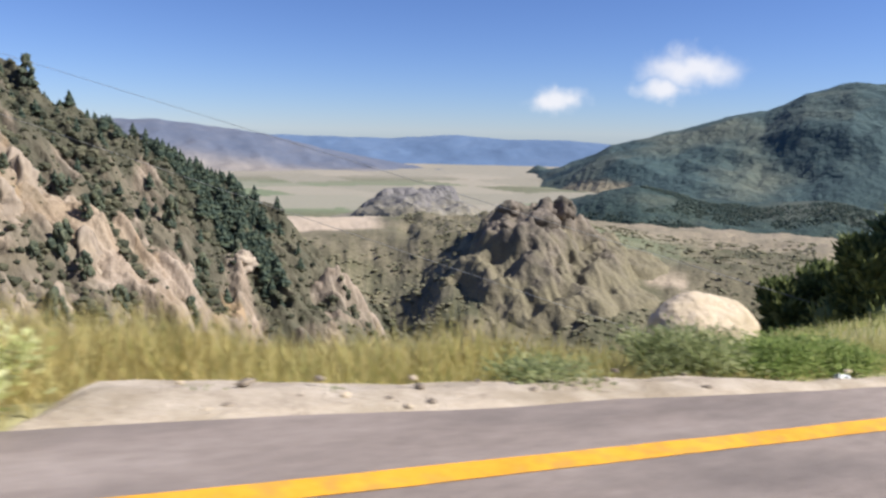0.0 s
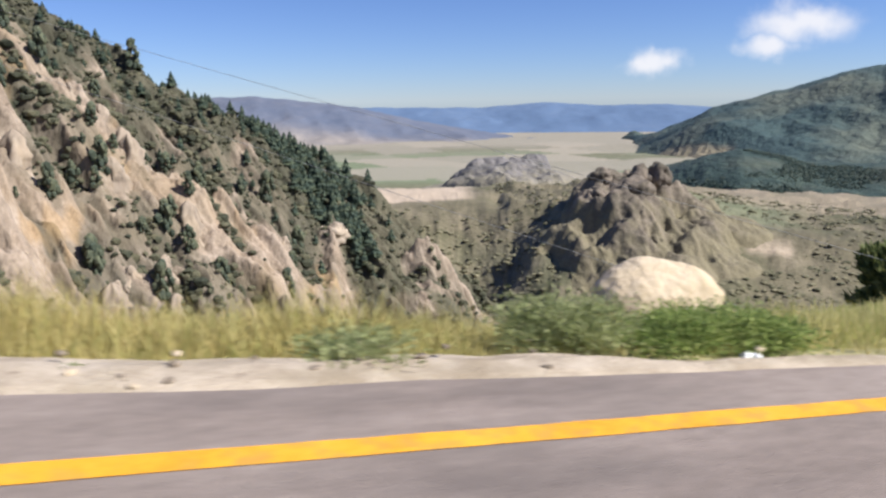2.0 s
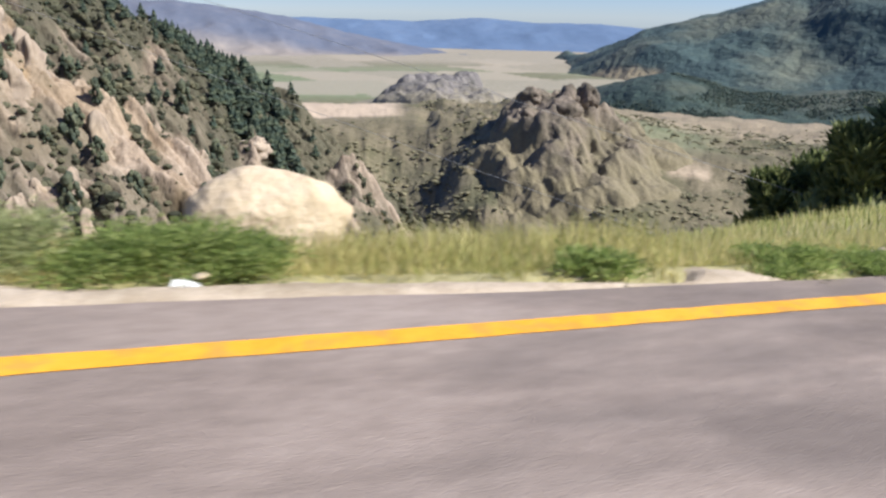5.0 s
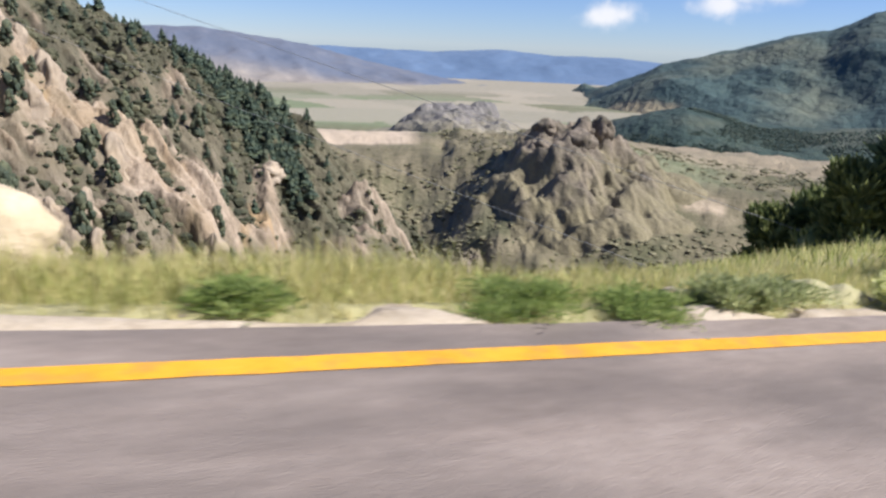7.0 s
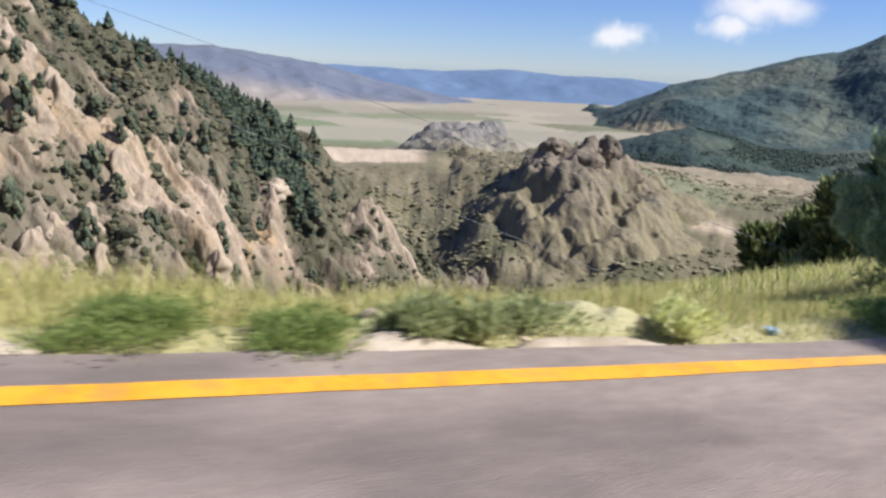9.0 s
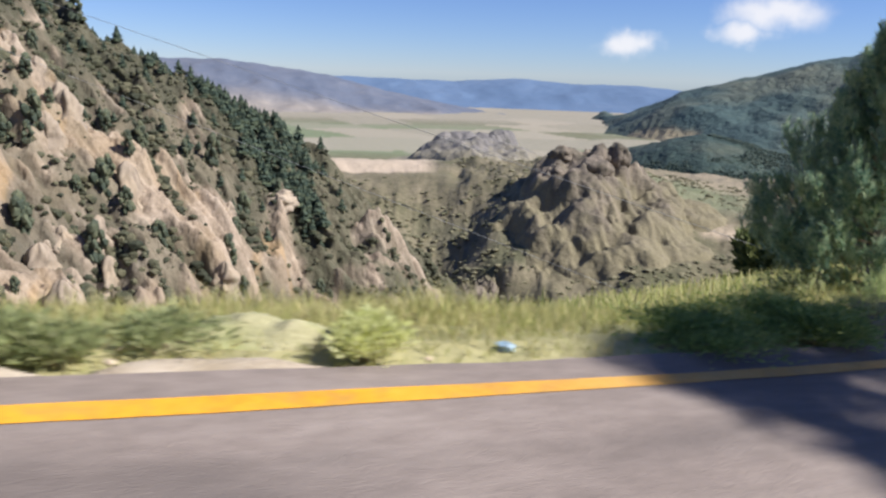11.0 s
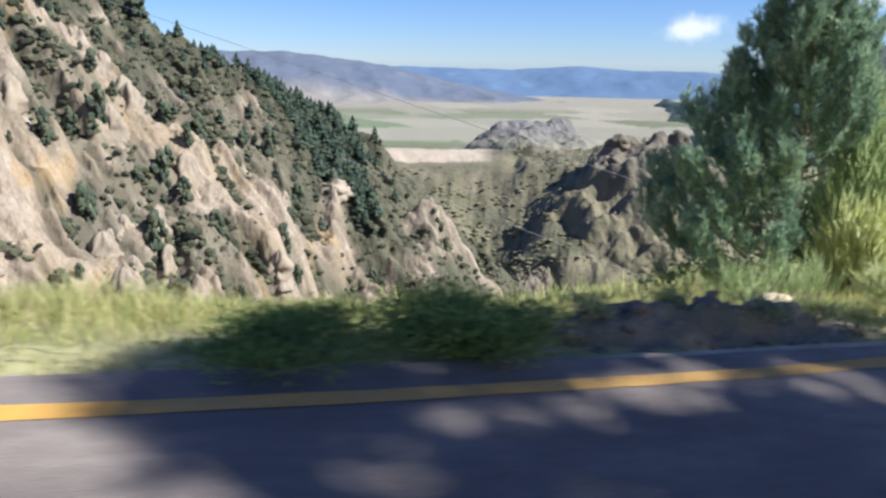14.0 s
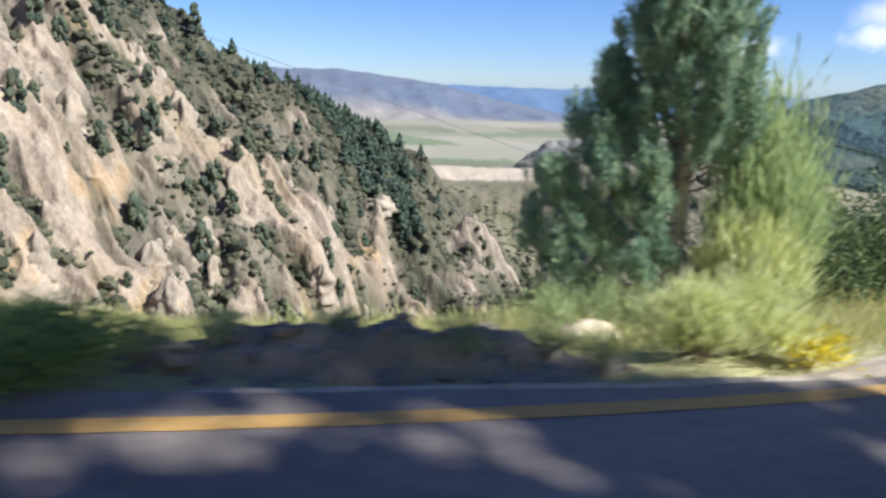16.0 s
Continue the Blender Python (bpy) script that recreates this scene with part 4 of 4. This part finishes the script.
def leafy_tree(x, y, height, spread, seed, clumps):
    """A tall tree on the uphill side, whose crown shades the road."""
    r = np.random.RandomState(seed)
    z = land_at(x, y) - 0.1
    e = thing("roadside_tree", "tall leafy tree on the uphill roadside", "tree", "roadside trees", (x, y, z))
    hs = np.linspace(0, height * 0.9, 8)
    part_mesh("trunk", mesh_from("trunk", *tube([(0.1 * math.sin(h), 0.08 * math.cos(h * 0.7), h) for h in hs], [0.2 * (1 - h / height) + 0.02 for h in hs], 9), BARK), e)
    for k in range(26):
        h = height * r.uniform(0.4, 0.9)
        a, reach = r.uniform(0, 6.28), spread * r.uniform(0.5, 0.9) * (1.15 - 0.75 * h / height)
        tip = Vector((math.cos(a) * reach, math.sin(a) * reach, h + reach * 0.45))
        part_mesh("limb", mesh_from("limb", *tube([(0, 0, h), tip * 0.5 + Vector((0, 0, h * 0.5 - 0.1)), tip], [0.06, 0.04, 0.01], 5), BARK), e)
    d = r.normal(size=(clumps, 3))
    d *= (r.rand(clumps) ** 0.45 / np.linalg.norm(d, axis=1))[:, None]
    c = d * (spread, spread * 0.75, height * 0.36) + (0, 0, height * 0.66)
    roots = (c[:, None, :] + r.normal(size=(clumps, 24, 3)) * 0.17).reshape(-1, 3)
    down = roots + (x, y, z)
    k = (down[:, 2] - GX * down[:, 0] - GY * down[:, 1]) / (sun_dir.z - GX * sun_dir.x - GY * sun_dir.y)
    gx, gy = down[:, 0] - k * sun_dir.x, down[:, 1] - k * sun_dir.y
    roots = roots[shade_mask(gx, gy)]
    V, Fc = blades(roots, r.normal(size=roots.shape), r.uniform(0.16, 0.26, len(roots)), r.uniform(0.09, 0.15, len(roots)), seed)
    part_mesh("crown", mesh_from("crown", V, Fc, LEAF, soft=False), e)
    return e


for x, y, h, sp, sd, n in ((22.7, -5.0, 13.0, 2.6, 31, 1300), (25.2, -5.2, 13.4, 2.5, 32, 900), (27.6, -5.0, 12.8, 2.3, 33, 700)):
    leafy_tree(x, y, h, sp, sd, n)

# conifers further down the slope
def broad_juniper(seed, mat, label, wide):
    """A broad tree of many leafy sprays round dense inner clumps, one unit high."""
    r = np.random.RandomState(seed)
    e = thing("juniper", label, "juniper", "junipers below the road")
    part_mesh("trunk", mesh_from("trunk", *tube([(0, 0, -0.3), (0.02, 0, 0.3), (0, 0, 0.8)], [0.05, 0.04, 0.01], 6), BARK), e)
    pieces, roots, dirs = [], [], []
    for k in range(70):
        h = r.uniform(0.04, 0.95)
        w = wide * math.sin(math.pi * min(1, h * 0.8 + 0.2)) ** 0.8
        a, q = r.uniform(0, 6.28), w * r.uniform(0.15, 0.9)
        c = np.array((q * math.cos(a), q * math.sin(a), h))
        sc = r.uniform(0.05, 0.1)
        V, T = LUMPS[k % 8]
        pieces.append((V * (sc * 0.75, sc * 0.75, sc), T))
        pieces[-1] = (pieces[-1][0] + c, T)
        d = r.normal(size=(110, 3))
        d /= np.linalg.norm(d, axis=1, keepdims=True)
        roots.append(c + d * sc * 0.7)
        dirs.append(d + (0, 0, 0.8) + 0.3 * r.normal(size=d.shape))
    V, Fc = join(pieces)
    part_mesh("inner_crown", mesh_from("inner_crown", V, Fc, mat, soft=False), e)
    roots, dirs = np.concatenate(roots), np.concatenate(dirs)
    V, Fc = blades(roots, dirs, r.uniform(0.03, 0.075, len(roots)), r.uniform(0.012, 0.026, len(roots)), seed)
    part_mesh("foliage", mesh_from("foliage", V, Fc, mat, soft=False), e)
    return e


copies(broad_juniper(9, LEAF_DARK, "broad dark juniper tree standing below the road", 0.24), [(x, y, land_at(x, y) - 0.3, top + 0.3 - land_at(x, y), a) for x, y, top, a in ((50.4, 28.4, -3.0, 80), (53.6, 31.0, -3.4, 140), (54.8, 26.4, -1.8, 30))])
copies(broad_juniper(10, LEAF_OLIVE, "olive green juniper tree standing on the lower slope", 0.26), [(x, y, land_at(x, y) - 0.3, top + 0.3 - land_at(x, y), a) for x, y, top, a in ((48.2, 30.6, -5.6, 10), (50.6, 38.4, -10.4, 15), (53.4, 37.0, -9.0, 95))])

# tall dry grass on the slope below the road
fr = np.random.RandomState(29)
n = 60000
sx, sy = fr.uniform(6, 56, n), fr.uniform(9, 42, n)
keep = fbm(sx * 0.3, sy * 0.3, 4, 78) > fr.uniform(-0.5, 0.4, n)
sx, sy = sx[keep], sy[keep]
n = len(sx)
V, Fc = blades(np.stack([sx, sy, land(sx, sy) - 0.02], -1), fr.normal(size=(n, 3)) * (0.35, 0.35, 0) + (0, 0, 1), fr.uniform(0.25, 0.7, n), fr.uniform(0.02, 0.05, n), 30)
tagged(new("slope_grass", mesh_from("slope_grass", V, Fc, GRASS, soft=False)), "tall dry grass on the slope below the road", "grass", kind="stuff")

# grass over the verge
gr = np.random.RandomState(23)
n = 260000
gx_, gy_ = gr.uniform(-6, 27, n), gr.uniform(2.2, 9.5, n)
edge = gravel_edge(gx_)
clump = fbm(gx_ * 0.9, gy_ * 0.9, 4, 77)
keep = (gy_ > edge - 0.05 + 0.1 * gr.rand(n)) & (clump + 0.25 > gr.uniform(-0.45, 0.5, n)) & (gr.rand(n) < 1.1 - 0.09 * (gy_ - edge))
gx_, gy_, clump, edge = gx_[keep], gy_[keep], clump[keep], edge[keep]
n = len(gx_)
straw = np.repeat(np.interp(gx_, [-6, 0, 3, 6, 12, 20], [0.85, 0.75, 0.5, 0.2, 0.1, 0.2]) * (0.5 + gr.rand(n)), 4)
roots = np.stack([gx_, gy_, land(gx_, gy_) - 0.01], -1)
dirs = gr.normal(size=(n, 3)) * (0.33, 0.33, 0) + (0, 0, 1)
lens = (0.06 + 0.22 * smooth(0.0, 0.9, gy_ - edge) * (0.75 + 0.9 * clump)) * gr.uniform(0.5, 1.35, n) * np.interp(gx_, [-6, 1, 3, 4.6, 5.6, 7.5, 9, 11.5, 12.6, 15.2, 16.5, 20], [1.7, 1.6, 1.25, 0.95, 1.05, 1.2, 0.95, 1.0, 0.6, 0.5, 0.95, 1])
V, Fc = blades(roots, dirs, lens, gr.uniform(0.006, 0.013, n), 24)
tagged(new("verge_grass", mesh_from("verge_grass", V, Fc, GRASS, {"straw": straw}, soft=False)), "mixed dry and green grass on the roadside verge", "grass", kind="stuff")


# ---- boulder, stones, litter ----
def rock(name, label, category, x, y, size, seed, mat, sub=4, rough=0.25, sink=0.25, group="", turn=0):
    bm = bmesh.new()
    bmesh.ops.create_icosphere(bm, subdivisions=sub, radius=1)
    off = Vector((seed * 2.1, seed * 4.7, seed))
    for v in bm.verts:
        n0 = v.co.copy()
        k = 1 + rough * noise.noise(n0 * 1.1 + off) + rough * 0.45 * noise.noise(n0 * 2.9 + off) + rough * 0.15 * noise.noise(n0 * 8 + off)
        v.co = Vector((n0.x * size[0], n0.y * size[1], n0.z * size[2])) * k
    for f in bm.faces:
        f.smooth = True
    me = bpy.data.meshes.new(name)
    bm.to_mesh(me)
    bm.free()
    me.materials.append(mat)
    ob = tagged(new(name, me), label, category, group)
    ob.matrix_basis = pose(x, y, land_at(x, y) + size[2] * (1 - sink), 0, 0, turn)
    return ob


rock("boulder", "smooth beige boulder half buried in the grassy verge", "boulder", 4.95, 4.62, (0.56, 0.36, 0.38), 3, BOULDER, 5, 0.16, 0.08, "", -6)
rock("flat_stone", "pale flat stone lying in the grass", "stone", 15.95, 3.85, (0.22, 0.15, 0.1), 5, BOULDER, 3, 0.25, 0.3)
sr = np.random.RandomState(41)
for k in range(26):
    x = sr.uniform(0.0, 5.0) if k < 18 else sr.uniform(5, 18)
    y = float(asphalt_edge(np.array(x)) + (gravel_edge(np.array(x)) - asphalt_edge(np.array(x))) * sr.uniform(0.05, 0.95))
    s = sr.uniform(0.008, 0.024)
    ob = rock("stone", "small loose stone on the gravel shoulder", "stone", x, y, (s * sr.uniform(1, 1.7), s, s * 0.7), k, STONE if k % 3 else BOULDER, 2, 0.3, 0.3, "loose stones on the shoulder", sr.uniform(0, 360))
    ob.location.z = float(plane(np.array(x), np.array(y))) + s * 0.35


for x, y, w in ((0.35, 3.12, 0.24), (0.98, 3.05, 0.13)):
    bush("weed_tuft", "flat dry weed growing in the gravel", "weed", x, y, w, 0.035, 0.03, 260, LEAF_GREY, int(x * 100), "weeds in the gravel", 0.3, 8)
for x, y, w in ((0.62, 3.14, 0.045), (1.97, 2.86, 0.032), (2.47, 2.93, 0.034), (0.82, 2.98, 0.014), (1.22, 2.84, 0.014)):
    ob = rock("stone", "dark flat stone on the pale gravel shoulder", "stone", x, y, (w, w * 0.6, w * 0.4), int(x * 50), STONE, 2, 0.35, 0.3, "loose stones on the shoulder", 20)
    ob.location.z = float(plane(np.array(x), np.array(y))) + w * 0.2


def heap(name, label, x, y, length, width, height, turn, mat, seed, rough, pebbles, pebble_mat):
    """A low irregular heap of earth on the verge, with stones lying in it as parts."""
    n, m = 80, 34
    u, v = np.meshgrid(np.linspace(-1, 1, n), np.linspace(-1, 1, m))
    c, s = math.cos(radians(turn)), math.sin(radians(turn))
    X, Y = x + (u * length * c - v * width * s) / 2, y + (u * length * s + v * width * c) / 2
    d = np.sqrt((u + 0.25 * fbm(u * 2, v * 2, 3, seed)) ** 2 + (v + 0.25 * fbm(u * 2, v * 2, 3, seed + 3)) ** 2)
    H = height * (1 - smooth(0.2, 0.98, d)) * (1 + 0.5 * fbm(u * 3, v * 2, 4, seed + 5)) + rough * height * fbm(u * 11, v * 6, 4, seed + 7) * (1 - smooth(0.6, 0.95, d))
    Z = np.maximum(land(X, Y), plane(X, Y) - 0.06 - 0.4 * np.maximum(0, Y - asphalt_edge(X) - 0.35)) + H - 0.012 - 0.05 * smooth(0.8, 1.0, np.maximum(np.abs(u), np.abs(v)))
    e = thing(name, label, "earth mound")
    part_mesh("earth", grid("earth", np.stack([X, Y, Z], -1), mat), e)
    r = np.random.RandomState(seed)
    for k in range(pebbles):
        i, j = r.randint(3, m - 3), r.randint(4, n - 4)
        V, T = lump(seed + k, 2, 0.45)
        q = r.uniform(0.012, 0.04)
        part_mesh("stone", mesh_from("stone", V * (q * r.uniform(1, 1.6), q, q * 0.7) + (X[i, j], Y[i, j], Z[i, j] + 0.15 * q), T, pebble_mat, soft=False), e)


EARTH = material("grey_earth", [(0.13, 0.115, 0.095), (0.25, 0.22, 0.185), (0.4, 0.355, 0.3)], 6.0, 0.95, 0.9, 40, second=((0.13, 0.13, 0.07), 3.0, 0.5), distance=0.03)
SAND = material("pale_sandy_earth", [(0.27, 0.26, 0.14), (0.38, 0.355, 0.21), (0.5, 0.45, 0.3)], 4.0, 0.95, 0.8, 40, second=((0.25, 0.28, 0.11), 3.0, 0.85), distance=0.02)
heap("rubble_mound", "low mound of grey earth and stones in the shade", 14.4, 2.78, 2.7, 0.75, 0.16, 3, EARTH, 3, 0.5, 60, STONE)
heap("sand_mound", "low pale sandy mound with sparse weeds", 9.98, 2.82, 1.35, 0.6, 0.13, 0, SAND, 8, 0.1, 5, BOULDER)
heap("sand_mound", "small pale sandy mound between green bushes", 8.82, 2.76, 0.5, 0.4, 0.1, 0, SAND, 12, 0.1, 3, BOULDER)


for x, y, up, w in ((13.75, 2.7, 0.1, 0.3), (14.25, 2.75, 0.12, 0.26), (14.75, 2.66, 0.08, 0.34), (15.15, 2.72, 0.05, 0.3), (13.45, 2.62, 0.05, 0.34), (15.45, 2.66, 0.02, 0.3)):
    e = bush("weed_tuft", "sparse dry weeds growing on a mound of earth", "weed", x, y, w, 0.1, 0.05, 340, LEAF_GREY, int(x * 90), "weeds on the mound", 1.2, 10, (0.1, 0.2))
    e.location.z += up


def crumpled(x, y, size, mat, label, seed):
    V, T = lump(seed, 3, 0.9)
    ob = tagged(new("plastic_bag", mesh_from("plastic_bag", V * (size, size * 0.8, size * 0.6), T, mat, soft=False)), label, "litter")
    ob.location = (x, y, land_at(x, y) + size * 0.5)


crumpled(4.24, 2.76, 0.05, PLASTIC, "crumpled white plastic bag lying by the bush", 4)
crumpled(11.12, 2.5, 0.04, PLASTIC_BLUE, "crumpled pale blue plastic bag in the grass", 6)


# ---- power line over the ravine ----
WOOD = material("weathered_pole_wood", [(0.12, 0.095, 0.07), (0.2, 0.165, 0.13), (0.3, 0.26, 0.21)], 3.0, 0.9, 0.6, 25, stretch=(1, 1, 0.2), distance=0.02)
WIRE = material("grey_cable", [(0.3, 0.3, 0.29), (0.38, 0.38, 0.37), (0.46, 0.46, 0.45)], 2.0, 0.5, 0, metal=0.3)
CERAMIC = material("brown_insulator", [(0.16, 0.08, 0.05), (0.22, 0.12, 0.08), (0.28, 0.16, 0.1)], 6.0, 0.3, 0)
LINE_A, LINE_B, LINE_LIFT = Vector((56.3, 28.6, -20.2)), Vector((-125.1, 221.8, 43.7)), 6.8


def utility_pole(at, floor_z):
    e = thing("utility_pole", "tall weathered wooden power pole with two short arms", "utility pole", "power poles", (at.x, at.y, floor_z - 0.5))
    top = at.z + LINE_LIFT + 0.5 - floor_z + 0.5
    part_mesh("pole", mesh_from("pole", *tube([(0, 0, 0), (0.02, 0, top / 2), (0, 0, top)], [0.17, 0.14, 0.11], 10), WOOD), e)
    for z in (0, LINE_LIFT):
        h = at.z + z - floor_z + 0.5
        arm = part_mesh("arm", mesh_from("arm", *tube([(-0.6, -0.6, h - 0.2), (0.6, 0.6, h - 0.2)], [0.06, 0.06], 6), WOOD), e)
        part_mesh("insulator", mesh_from("insulator", *tube([(0, 0, h - 0.2), (0, 0, h - 0.1), (0, 0, h)], [0.08, 0.1, 0.05], 8), CERAMIC), arm, "brown ceramic insulator")


utility_pole(LINE_A, land_at(LINE_A.x, LINE_A.y))
utility_pole(LINE_B, hill_at(LINE_B.x, LINE_B.y))
for z in (0, LINE_LIFT):
    pts = [LINE_A.lerp(LINE_B, k / 24) + Vector((0, 0, z)) for k in range(25)]
    tagged(new("power_cable", mesh_from("power_cable", *tube(pts, [0.024] * 25, 6), WIRE)), "thin grey overhead power cable spanning the ravine", "power cable", "power cables")
